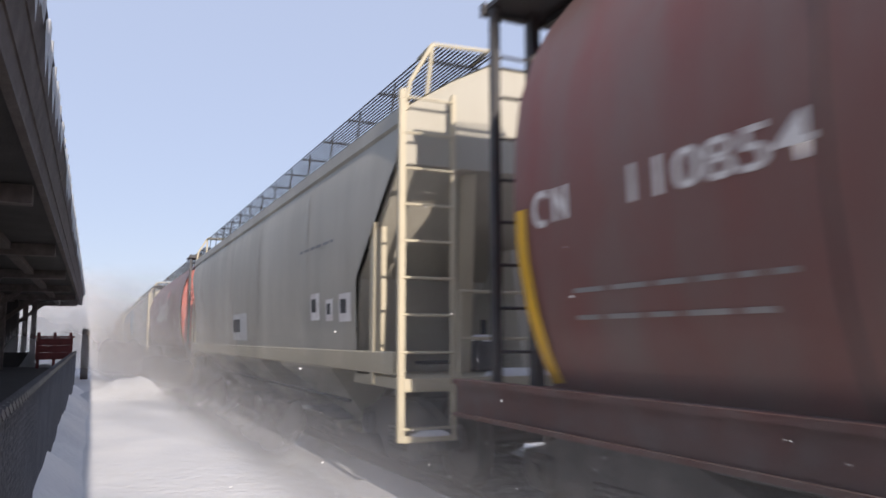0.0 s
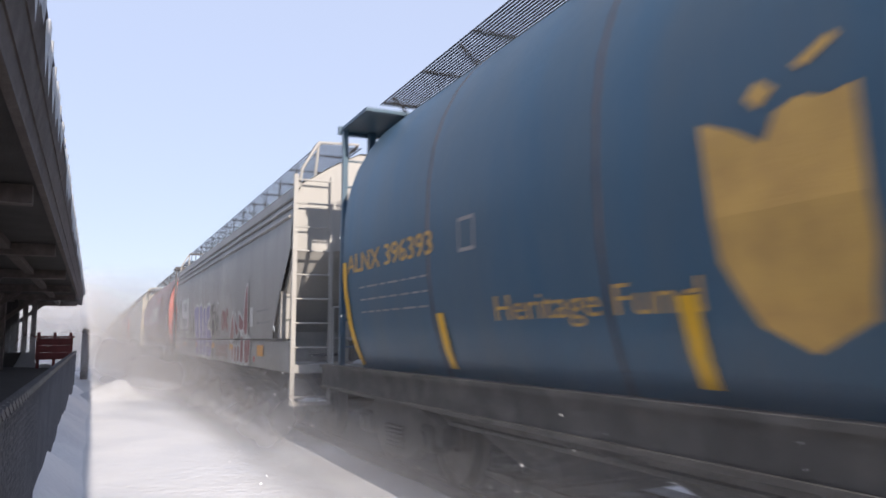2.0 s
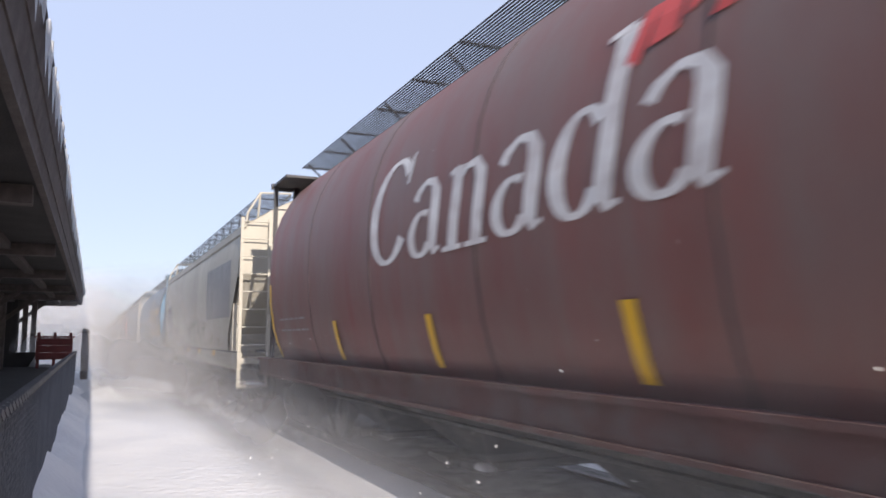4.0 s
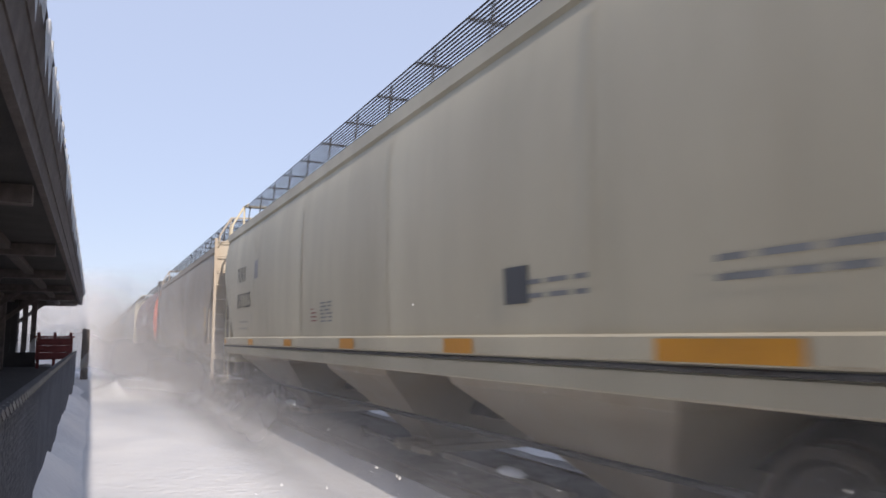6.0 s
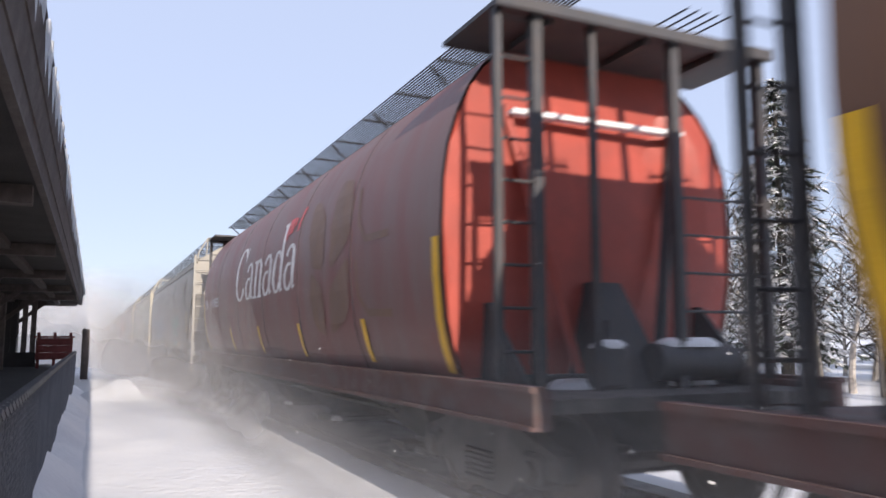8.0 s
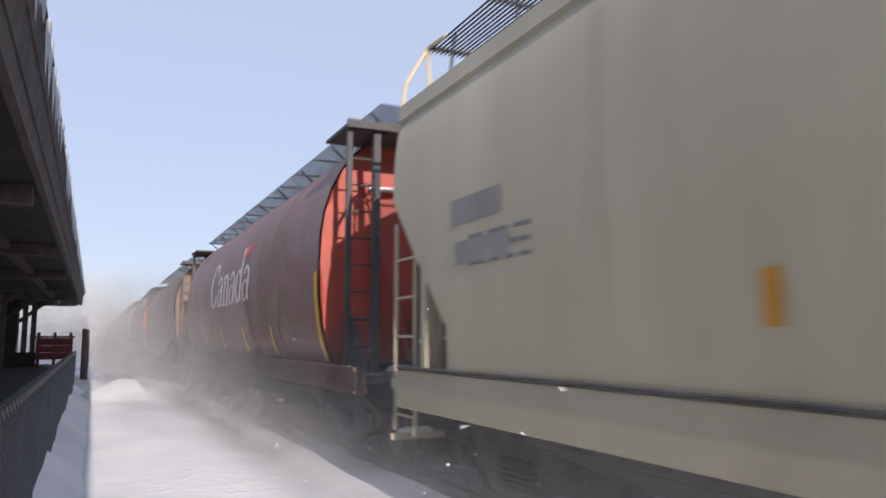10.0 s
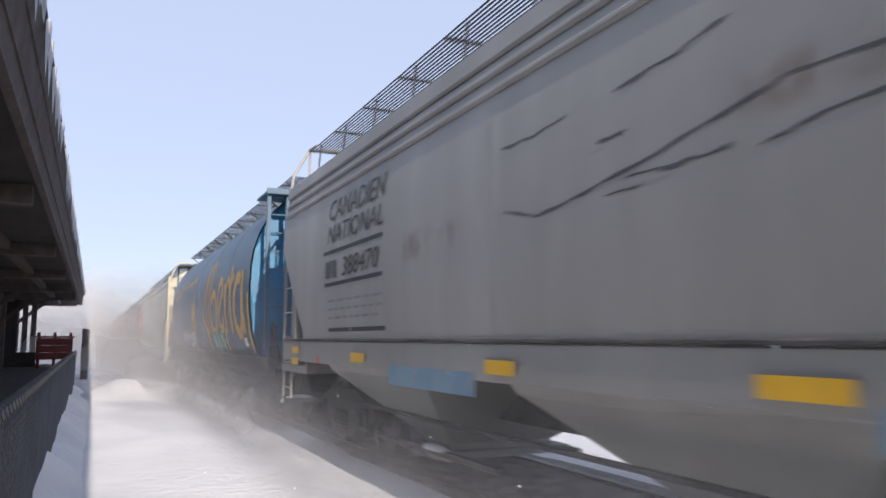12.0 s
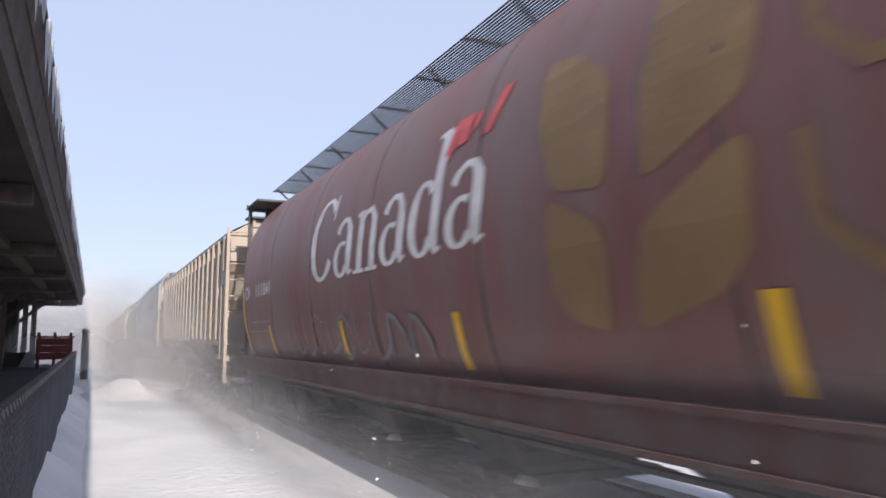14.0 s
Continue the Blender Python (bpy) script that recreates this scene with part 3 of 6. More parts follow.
    part("roof_ridge", abox(-0.45, 0.45, L1 + 0.2, L0 - 0.2, 4.16, 4.30, bevel=0.04), paint, car)
    grating(car, -1.0, -0.46, -0.5, -16.1, 4.38, 15, M["grate"])
    grating(car, 0.52, 1.0, -0.5, -16.1, 4.38, 5, M["grate"])
    for k in range(9):
        y = -0.9 - 1.85 * k
        part("walkway_strut", beam(bmesh.new(), (-1.0, y, 4.36), (-0.72, y, 4.12), 0.025, 0.025), M["grate"], car)
    for a in (0.0, *strips, 17.0):
        base = 1.12
        bm = bmesh.new()
        if a == 0.0:
            pts = [(-L0 + lean(z) + 0.10, z) for z in (1.16, 1.3, 1.5, 1.7, 1.9, 2.1, 2.3)]
        elif a > 16:
            pts = [(-L1 - lean(z) - 0.10, z) for z in (1.16, 1.3, 1.5, 1.7, 1.9, 2.1, 2.3)]
        else:
            pts = [(a, 1.20), (a, 1.35), (a, 1.5), (a, 1.66)]
        stroke(bm, pts, 0.13)
        part("reflector", lay_on_side(bm, ROUND, 0.012), M["yellow"], car, "yellow reflective strip")
    return car


# ---- smooth-sided and ribbed hoppers ----
def straight_car(name_label, table, paint, seed, bands=0, line=True, ribs=0, frame_paint=None, rear=16.7, sill_depth=0.26, cut_top=2.75, cut_low=1.55, bays=((2.4, 5.4), (6.95, 9.9), (11.3, 14.2)), bay_paint=None):
    rng = random.Random(seed)
    fp = frame_paint or paint
    car = thing("hopper_car", name_label, "rail car", "cars of the freight train")
    L0, L1 = 0.10 if ribs else -0.38, -rear

    def cut(z):
        return 1.15 * max(0.0, min(1.0, (cut_top - z) / (cut_top - cut_low)))

    low = [z for z, w in table][0]
    fine = sorted({z for z, w in table} | {cut_low, (cut_low + cut_top) / 2, cut_top})
    tab = [(z, interp(table, z)) for z in fine]
    rings = [skin_ring(tab, lambda z: L0 - cut(z))]
    seams = [L0 - (L0 - L1) * k / 5 for k in range(1, 5)]
    for s in seams:
        rings.append(skin_ring(tab, lambda z: s))
    rings.append(skin_ring(tab, lambda z: L1 + cut(z)))
    body = part("body", loft(rings, caps=False), paint, car, "painted steel hopper body", smooth=20)
    grown = [(z, w + 0.006) for z, w in table if z < 3.5]
    if not ribs:
        for s in seams:
            bm = bmesh.new()
            stroke(bm, [(-s, grown[0][0]), (-s, 3.5)], 0.05)
            part("weld_seam", lay_on_side(bm, table, 0.006), paint, body)
    for k in range(bands):
        z = 3.22 + 0.15 * k
        for x in (-1, 1):
            w = interp(table, z)
            part("stiffening_band", abox(x * (w - 0.04), x * (w + 0.035), L1 + 0.1, L0 - 0.1, z, z + 0.06, bevel=0.02), paint, body)
    for k in range(ribs):
        y = -RIBS_AT[k]
        inset = RIBS_AT[k] > rear - 1.2
        for x in (-1, 1):
            part("side_post", abox(x * 1.48, x * 1.59, y - 0.055, y + 0.055, 2.95 if inset else low, 3.72, bevel=0.015), paint, body)
    for y, sg in ((L0, 1), (L1, -1)):
        # upper end sheet, then the slope sheet that leans in under it
        w = lambda z: interp(table, z) - 0.012
        zs = [4.26, 4.05, 3.73, 3.55, 3.4, cut_top]
        up = [(-w(z), y - sg * 0.03, z) for z in zs] + [(w(z), y - sg * 0.03, z) for z in zs[::-1]]
        back = [(p[0], p[1] - sg * 0.03, p[2]) for p in up]
        end = part("end_sheet", loft([up, back]), paint, car, "upright end sheet above a sloping sheet")
        a = w(low) - 0.02
        slope = []
        for back, z in ((0.03, cut_top + 0.02), (0.60, (cut_top + cut_low) / 2), (1.17, cut_low), (1.25, 1.06)):
            slope.append([(-a, y - sg * back, z), (a, y - sg * back, z), (a, y - sg * (back + 0.05), z), (-a, y - sg * (back + 0.05), z)])
        part("slope_sheet", loft(slope), paint, end)
        for x in (-0.75, 0.75):
            part("stiffener", beam(bmesh.new(), (x, y - sg * 0.1, cut_top - 0.03), (x * 0.8, y - sg * 0.55, 1.1), 0.16, 0.05), fp, end)
        part("shear_plate", loft([[(-0.12, y - sg * 0.1, 1.05), (0.12, y - sg * 0.1, 1.05), (0.12, y - sg * 2.1, 1.05), (-0.12, y - sg * 2.1, 1.05)], [(-0.12, y - sg * 0.35, 2.4), (0.12, y - sg * 0.35, 2.4), (0.12, y - sg * 0.6, 2.4), (-0.12, y - sg * 0.6, 2.4)]]), paint, end)
        ztop = (cut_low + cut_top) / 2 + 0.02
        for x in (-1, 1):
            part("corner_post", abox(x * 1.44, x * 1.575, y - sg * 0.74, y - sg * 0.62, 1.0, ztop), fp, end)
        part("end_platform", abox(-1.55, 1.55, y - sg * 1.3, y + sg * 0.14, 0.98, 1.08), fp, car, "end sill platform, snow dusted")
        part("end_step", abox(-1.56, -1.0, y + sg * 0.10, y + sg * 0.14, 0.5, 0.56), fp, car, "sill step with snow on it")
        snow_lump(car, -1.28, y + sg * 0.16, 0.56, 0.4, 0.12, 0.05, seed + sg)
        snow_lump(car, -0.2, y - sg * 0.1, 1.08, 0.8, 0.3, 0.08, seed + 3 * sg)
        lx = (-1.56, -1.02)
        if sg < 0:
            end_ladder(car, y + sg * 0.10, lx[0], lx[1], 0.5, 3.85, fp, 10, 0.065)
        else:
            side = part("side_ladder", rods([((-1.54, y + 0.05, 0.6), (-1.54, y + 0.05, 2.55)), ((-1.54, y - 0.42, 0.6), (-1.54, y - 0.42, 2.3))], 0.02), fp, car)
            for q in range(5):
                part("rung", rod(bmesh.new(), (-1.54, y + 0.05, 0.75 + 0.36 * q), (-1.54, y - 0.42, 0.75 + 0.36 * q), 0.013), fp, side)
        end_ladder(car, y + sg * 0.10, 1.5, 1.0, 0.5, 2.6, fp, 6)
        rail = part("handrail", rods([((-1.0, y + sg * 0.2, 1.9), (1.0, y + sg * 0.2, 1.9)), ((-1.0, y + sg * 0.2, 1.45), (1.0, y + sg * 0.2, 1.45)), ((0.2, y + sg * 0.2, 1.05), (0.2, y + sg * 0.2, 1.9)), ((-1.0, y + sg * 0.2, 1.05), (-1.0, y + sg * 0.2, 1.9))], 0.016), fp, car)
        yg = y + sg * 0.05
        loop = [(-1.50, yg, 3.66), (-1.46, yg, 3.95), (-1.22, yg, 4.37), (-0.60, yg, 4.40), (-0.60, yg - sg * 0.4, 4.36)]
        rods_up = rods(list(zip(loop, loop[1:])) + [((-1.22, yg, 4.37), (-1.2, yg - sg * 0.4, 4.36)), ((-1.22, yg, 4.37), (-1.24, yg - sg * 0.1, 3.85))], 0.022)
        if ribs:
            rods_up.free()
            roof = part("roof_platform", abox(-1.15, 1.15, yg - sg * 0.35, yg + sg * 0.12, 4.10, 4.14), M["dark"], car, "small steel roof platform")
            for x in (-1.0, 1.0):
                part("bracket", abox(x - 0.03, x + 0.03, yg - sg * 0.05, yg, 3.7, 4.10), fp, roof)
        else:
            part("grab_rail", rods_up, fp, car)
    brake = part("hand_brake", abox(0.45, 0.75, L1 - 0.06, L1 + 0.3, 2.0, 2.5, bevel=0.03), M["dark"], car, "hand brake housing")
    hoop = []
    for k in range(19):
        a0 = 2 * math.pi * k / 18
        hoop.append([(0.6 + (0.27 + 0.02 * math.cos(b)) * math.cos(a0), L1 - 0.13 + 0.02 * math.sin(b), 2.3 + (0.27 + 0.02 * math.cos(b)) * math.sin(a0)) for b in (0, 1.57, 3.14, 4.71)])
    part("brake_wheel", loft(hoop, caps=False), M["dark"], brake)
    for a0 in (0.3, 2.4, 4.5):
        part("spoke", rod(bmesh.new(), (0.6, L1 - 0.1, 2.3), (0.6 + 0.27 * math.cos(a0), L1 - 0.13, 2.3 + 0.27 * math.sin(a0)), 0.012), M["dark"], brake)
    air_gear(car, L1 + 0.55, 1.3)
    top = low
    for x in (-1, 1):
        wx = interp(table, low)
        bm = abox(x * (wx - 0.10), x * (wx + 0.008), L1 + 0.05, L0 - 0.05, top - sill_depth - 0.05, top - 0.03 if line else top + 0.004, bevel=0.012)
        part("side_sill", bm, fp, car)
        if line:
            part("sill_ledge", abox(x * (wx - 0.06), x * (wx + 0.03), L1 + 0.1, L0 - 0.1, top - 0.03, top, bevel=0.008), M["under"], car)
    part("centre_sill", abox(-0.3, 0.3, -17.2, 0.0, 0.62, 0.98), M["under"], car)
    for b0, b1 in bays:
        part("discharge_bay", hopper_bay_mesh("discharge_bay", -b1, -b0, bay_paint or (M["under"] if sill_depth > 0.3 else paint), top - sill_depth + 0.02, 0.32, 1.50), None, car)
        ym = -(b0 + b1) / 2
        part("gate_lever", box(rods([((-1.15, ym - 0.5, 0.36), (-1.15, ym + 0.5, 0.36))], 0.03), -1.19, -1.11, ym + 0.42, ym + 0.52, 0.30, 0.42, 0.01), M["under"], car)
    for (a0, a1), (c0, c1) in zip(bays, bays[1:]):
        # dark sheet between bays, shade of the gap put into its colour
        part("ridge_sheet", loft([[(x, -a1, top - sill_depth), (x, -(a1 + c0) / 2, top - sill_depth + 0.5), (x, -c0, top - sill_depth)] for x in (-1.45, 1.45)]), M["under"], car)
    part("brake_pipe", rods([((-1.36, -14.6, 0.72), (-1.36, -2.6, 0.72))], 0.022), M["under"], car)
    snow_lump(car, -1.25, -5.2, 0.435, 0.14, 0.5, 0.05, seed + 21)
    snow_lump(car, -1.25, -12.2, 0.435, 0.14, 0.4, 0.05, seed + 22)
    for x in (-1, 1):
        for y in (-5.4, -12.0):
            part("gate_shaft", beam(bmesh.new(), (x * 1.25, y - 1.0, 0.42), (x * 1.25, y + 1.0, 0.42), 0.05, 0.05), M["under"], car)
    truck(car, -1.85)
    truck(car, -15.5)
    couplers(car, 0.1)
    part("roof_hatch", abox(-0.42, 0.42, L1 + 0.5, L0 - 0.5, 4.24, 4.38, bevel=0.04), paint, car)
    if not ribs:
        grating(car, -1.2, -0.55, L0 + 0.08, L1 - 0.05, 4.35, 15, M["grate"])
    grating(car, 0.30, 0.80, L0 + 0.08, L1 - 0.05, 4.35, 6, M["grate"])
    for k in range(0 if ribs else 13):
        y = -0.9 - 1.22 * k
        part("walkway_strut", beam(bmesh.new(), (-1.19, y, 4.33), (-1.24, y, 3.85), 0.022, 0.018), M["grate"], car)
    return car


# ---- the train: front end of each car along the line at the start ----
def build_train():
    cars = []

    def put(car, front):
        car.location = (TRACK_X, front, 0)
        cars.append((car, front))
        return car

    plan = [
        (112.9, "round", "red"), (94.9, "smooth", "cream"), (77.1, "round", "blue"), (58.9, "smooth", "pale"), (41.4, "round", "red"),
        (23.3, "smooth", "posters"), (5.35, "round", "canada1"), (-12.8, "smooth", "violet"), (-31.35, "round", "alberta1"), (-49.25, "smooth", "patch"),
        (-68.0, "round", "red"), (-86.5, "smooth", "tanned"), (-104.5, "smooth", "orange"), (-122.7, "smooth", "bluetag"), (-141.35, "round", "canada2"),
        (-159.5, "round", "brown"), (-178.2, "round", "red"), (-195.9, "smooth", "greentag"), (-214.1, "round", "alberta2"), (-231.9, "smooth", "worm"),
        (-250.45, "ribbed", "ribbed"), (-268.65, "round", "canada3"), (-287.4, "smooth", "pale"), (-305.6, "round", "red"),
    ]
    for k, (front, kind, look_of) in enumerate(plan):
        put(CARS[look_of](k), front)
    return cars


def red_car(k):
    car = round_car("dark red cylindrical grain hopper car, dusty", M["red"], M["red_lit_end"], M["sill"], k)
    country_marks(car, k)
    return car


def country_marks(car, k, number="", shift=0.25, emblem="wheat_faded"):
    part("word_mark", serif_word(ROUND, 5.48 + shift, 10.45 + shift, 2.15, 3.18), M["white"], car, "large white painted word")
    bm = bmesh.new()
    for pts in ([(9.72, 2.96), (9.82, 2.9), (9.98, 3.22), (9.86, 3.22)], [(9.9, 2.98), (10.12, 3.0), (10.16, 3.22), (9.98, 3.22)], [(10.18, 3.05), (10.3, 3.1), (10.3, 3.2), (10.2, 3.2)], [(10.36, 2.98), (10.5, 2.98), (10.72, 3.3), (10.58, 3.3)]):
        bm.faces.new([bm.verts.new((p[0] + shift, p[1], 0.004)) for p in pts])
    part("flag_emblem", lay_on_side(bm, ROUND), M["redspray"], car, "small red flag on a staff")
    if number:
        part("car_number", lettering(number, ROUND, 2.15, 3.3, 2.17, 2.38, bold=0.012), M["white"], car)
        bm = bmesh.new()
        stroke(bm, [(1.28 + 0.09 * math.cos(a), 2.27 + 0.10 * math.sin(a)) for a in [0.7 + 0.45 * i for i in range(11)]], 0.045)
        for pts in ([(1.43, 2.17), (1.43, 2.38)], [(1.43, 2.36), (1.55, 2.19)], [(1.55, 2.17), (1.55, 2.38)]):
            stroke(bm, pts, 0.045, 0.001)
        part("owner_mark", lay_on_side(bm, ROUND), M["white"], car)
    part("small_print", bars(print_block(random.Random(k), 1.55, 1.72, 1.6, 2, 0.045, 0.16), ROUND), M["greydust"], car, "small white print")
    # ear of wheat: four rounded quarters with the body showing between them, and a faint ring beside it
    for corners in (((11.36, 2.36), (11.18, 2.8), (11.2, 3.26), (11.55, 3.2), (11.93, 2.95), (11.91, 2.29)), ((11.31, 2.32), (11.87, 2.08), (11.84, 1.48), (11.5, 1.54), (11.3, 1.7), (11.25, 2.0)),
                    ((12.19, 2.25), (12.94, 2.56), (13.0, 2.95), (12.8, 3.28), (12.3, 3.36), (12.2, 2.8)), ((12.19, 2.06), (12.93, 2.40), (12.9, 1.86), (12.7, 1.66), (12.06, 1.48), (12.1, 1.8))):
        part("wheat_emblem", lay_on_side(face_of(rounded([(a + shift, u) for a, u in corners], cut=0.24)), ROUND), M[emblem], car, "faded golden ear of wheat")
    for pts in (((13.22, 3.1), (13.28, 2.7), (13.5, 2.5), (14.2, 2.48)), ((13.2, 2.3), (13.25, 1.9), (13.5, 1.72), (14.2, 1.7))):
        part("emblem_ring", lay_on_side(stroke(bmesh.new(), [(a + shift, u) for a, u in pts], 0.08), ROUND), M[emblem], car, "faded golden ring line")


def canada_car(number, tagged_side, strips):
    def make(k):
        car = round_car("dark red cylindrical grain hopper car with white word", M["red"], M["red_lit_end"], M["sill"], k, strips)
        country_marks(car, k, number, 0.0 if number == "111035" else 0.25, "wheat" if tagged_side else "wheat_faded")
        if tagged_side:
            scribble(car, ROUND, 4.6, 1.2, 5.0, 0.55, "greypatch", k, 0.05, 9)
        return car
    return make


def province_word(car):
    """The province's name in broad brush letters that lean on each other."""
    bm = bmesh.new()
    def arc(cx, cy, rx, ry, a0, a1, n=14):
        return [(cx + rx * math.cos(radians(a0 + (a1 - a0) * i / n)), cy + ry * math.sin(radians(a0 + (a1 - a0) * i / n))) for i in range(n + 1)]
    z = 1.55
    strokes = [
        ([(9.0, z), (9.2, 2.1), (9.6, 2.75), (10.15, 3.25)], 0.15), ([(9.25, 1.95), (9.5, 1.78), (9.85, 1.58)], 0.14), ([(10.0, 3.2), (9.75, 2.4), (9.78, 1.9), (10.0, z)], 0.14),
        ([(10.55, 3.3), (10.2, 2.6), (10.15, 2.0), (10.32, z)], 0.14), ([(10.85, 3.28), (10.5, 2.5), (10.5, 2.0), (10.62, z)], 0.15),
        (arc(10.98, 2.05, 0.42, 0.46, 150, -170), 0.20),
        ([(11.72, 2.0), (12.0, 2.2), (12.32, 2.5)] + arc(12.05, 2.2, 0.42, 0.55, 50, 330)[1:], 0.20),
        ([(12.62, 2.62), (12.68, 2.2), (12.72, z)], 0.22), ([(12.66, 2.2), (12.8, 2.55), (13.05, 2.72), (13.15, 2.62)], 0.17),
        ([(13.5, 2.95), (13.36, 2.4), (13.4, 1.9), (13.5, z)], 0.22), ([(13.1, 2.55), (13.75, 2.72)], 0.17),
        (arc(14.25, 2.1, 0.46, 0.56, 60, 390), 0.25), ([(14.72, 2.78), (14.70, 2.1), (14.85, z)], 0.27),
    ]
    for i, (pts, w) in enumerate(strokes):
        stroke(bm, pts, w, 0.0012 * (i % 5))
    part("word_mark", lay_on_side(bm, ROUND), M["gold"], car, "large ochre brush-lettered word")


def alberta_car(number, second):
    def make(k):
        car = round_car("blue cylindrical grain hopper car with ochre word", M["blue"], M["blue_lit_end"], M["under"], k, (3.5, 6.4, 9.8, 12.5), M["blue"])
        province_word(car)
        part("car_number", lettering(number, ROUND, 1.1, 3.45, 2.16, 2.37, bold=0.01), M["gold"], car)
        part("small_print", bars(print_block(random.Random(k), 1.5, 1.98, 1.8, 3, 0.03, 0.13), ROUND), M["greydust"], car)
        part("slogan", lettering("Heritage Fund", ROUND, 4.45, 6.5, 1.52, 1.75), M["gold"], car)
        bm = bmesh.new()
        blob(bm, [(6.58, 2.46), (6.78, 2.38), (6.95, 2.28), (7.02, 2.40), (7.14, 2.44), (7.26, 2.40), (7.40, 2.42), (7.42, 1.8), (7.36, 1.52), (7.06, 1.38), (6.82, 1.5), (6.64, 1.8), (6.58, 2.46)])
        blob(bm, [(6.86, 2.50), (6.93, 2.57), (7.02, 2.50), (6.93, 2.43), (6.86, 2.50)])
        blob(bm, [(7.12, 2.58), (7.3, 2.66), (7.32, 2.62), (7.16, 2.54), (7.12, 2.58)])
        part("shield_emblem", lay_on_side(bm, ROUND), M["gold"], car, "ochre shield shape")
        part("data_panel", bars([(3.95, 2.36, 0.28, 0.03), (3.95, 2.12, 0.28, 0.03), (3.95, 2.12, 0.03, 0.26), (4.2, 2.12, 0.03, 0.26)], ROUND), M["greydust"], car)
        if second:
            scribble(car, ROUND, 1.5, 2.70, 2.5, 0.32, "gold", k, 0.05, 9, 0.2)
            scribble(car, ROUND, 4.28, 2.95, 0.6, 0.18, "gold", k + 3, 0.05, 3, 0.05)
            part("slogan", lettering("Norglen", ROUND, 5.2, 6.75, 2.88, 3.16, 0.3, 0.006, 0.012), M["gold"], car, "ochre brush-lettered word")
            scribble(car, ROUND, 6.75, 2.98, 0.8, 0.18, "gold", k + 5, 0.05, 4)
            painted_strokes(car, ROUND, [(0.05, ((2.1, 2.56), (2.6, 2.74), (3.3, 2.86), (4.08, 2.95)))], "gold")
            bubbles = [(0.17, ((4.18, 1.22), (4.22, 1.56), (4.5, 1.57), (4.62, 1.24))), (0.16, ((4.74, 1.57), (4.92, 1.56), (5.02, 1.26))), (0.17, ((5.12, 1.22), (5.14, 1.54), (5.42, 1.56), (5.5, 1.44))),
                       (0.16, ((5.95, 1.5), (5.76, 1.56), (5.62, 1.4), (5.72, 1.24), (5.98, 1.25))), (0.16, ((6.3, 1.24), (6.08, 1.28), (6.1, 1.46), (6.34, 1.5), (6.36, 1.24))), (0.24, ((6.98, 1.44), (6.84, 1.56), (6.64, 1.5), (6.6, 1.32), (6.78, 1.2), (6.98, 1.28), (7.02, 1.46)))]
            painted_strokes(car, ROUND, [(w + 0.08, p) for w, p in bubbles], "green", 0.010)
            painted_strokes(car, ROUND, bubbles, "white", 0.016)
            scribble(car, ROUND, 6.62, 1.86, 0.75, 0.12, "brown", 42, 0.03, 6)
            spray_piece(car, ROUND, 10.5, 1.14, 1.7, 0.5, 3, "teal", "dark", 45 + k, "white")
            part("notice", bars([(14.55, 1.3, 0.3, 0.17)], ROUND, 0.012), M["white"], car, "small white notice")
        else:
            part("notice", bars([(13.4, 1.16, 0.4, 0.1)], ROUND, 0.012), M["greydust"], car)
        return car
    return make


def brown_car(k):
    car = round_car("brown cylindrical grain hopper car with maroon blocks", M["brown"], M["brown"], M["sill"], k)
    part("paint_block", bars([(3.62, 1.41, 1.16, 0.62), (1.25, 1.18, 1.2, 0.87), (8.0, 1.5, 1.8, 0.6)], ROUND), M["red"], car, "maroon paint block")
    part("paint_band", bars([(2.55, 1.20, 9.4, 0.18), (2.35, 2.06, 1.2, 0.2), (1.3, 2.07, 0.26, 0.2)], ROUND), M["olive"], car, "ochre paint band")
    part("sill_paint", abox(-1.535, -1.531, -12.0, -3.3, 0.88, 1.09), M["olive"], car, "olive yellow painted sill")
    part("small_print", bars(print_block(random.Random(k), 1.5, 1.66, 1.0, 2, 0.05, 0.12), ROUND), M["white"], car)
    return car


def sill_strips(car, rows, paint="yellow"):
    reflectors(car, [(0, 1.60), (5, 1.60)], rows, paint)


def posters_car(k):
    car = straight_car("pale grey hopper car with white paper notices", SHALLOW, M["pale"], k, line=False, frame_paint=M["cream"], rear=16.6, sill_depth=0.16, cut_top=3.15, cut_low=2.1)
    rng = random.Random(3)
    for a, u, w, h in ((13.6, 1.68, 0.42, 0.34), (14.3, 1.66, 0.3, 0.26), (14.85, 1.64, 0.45, 0.32), (7.6, 1.42, 1.5, 0.5)):
        n = part("notice", bars([(a, u, w, h)], SHALLOW, 0.008), M["white" if a > 9 else "panel"], car, "white paper notice")
        part("print", bars([(a + 0.06, u + h * 0.3, w * 0.5, h * 0.5)], SHALLOW, 0.013), M["black"], n)
    part("small_print", bars(print_block(rng, 13.0, 2.6, 1.6, 1), SHALLOW), M["greypatch"], car)
    return car


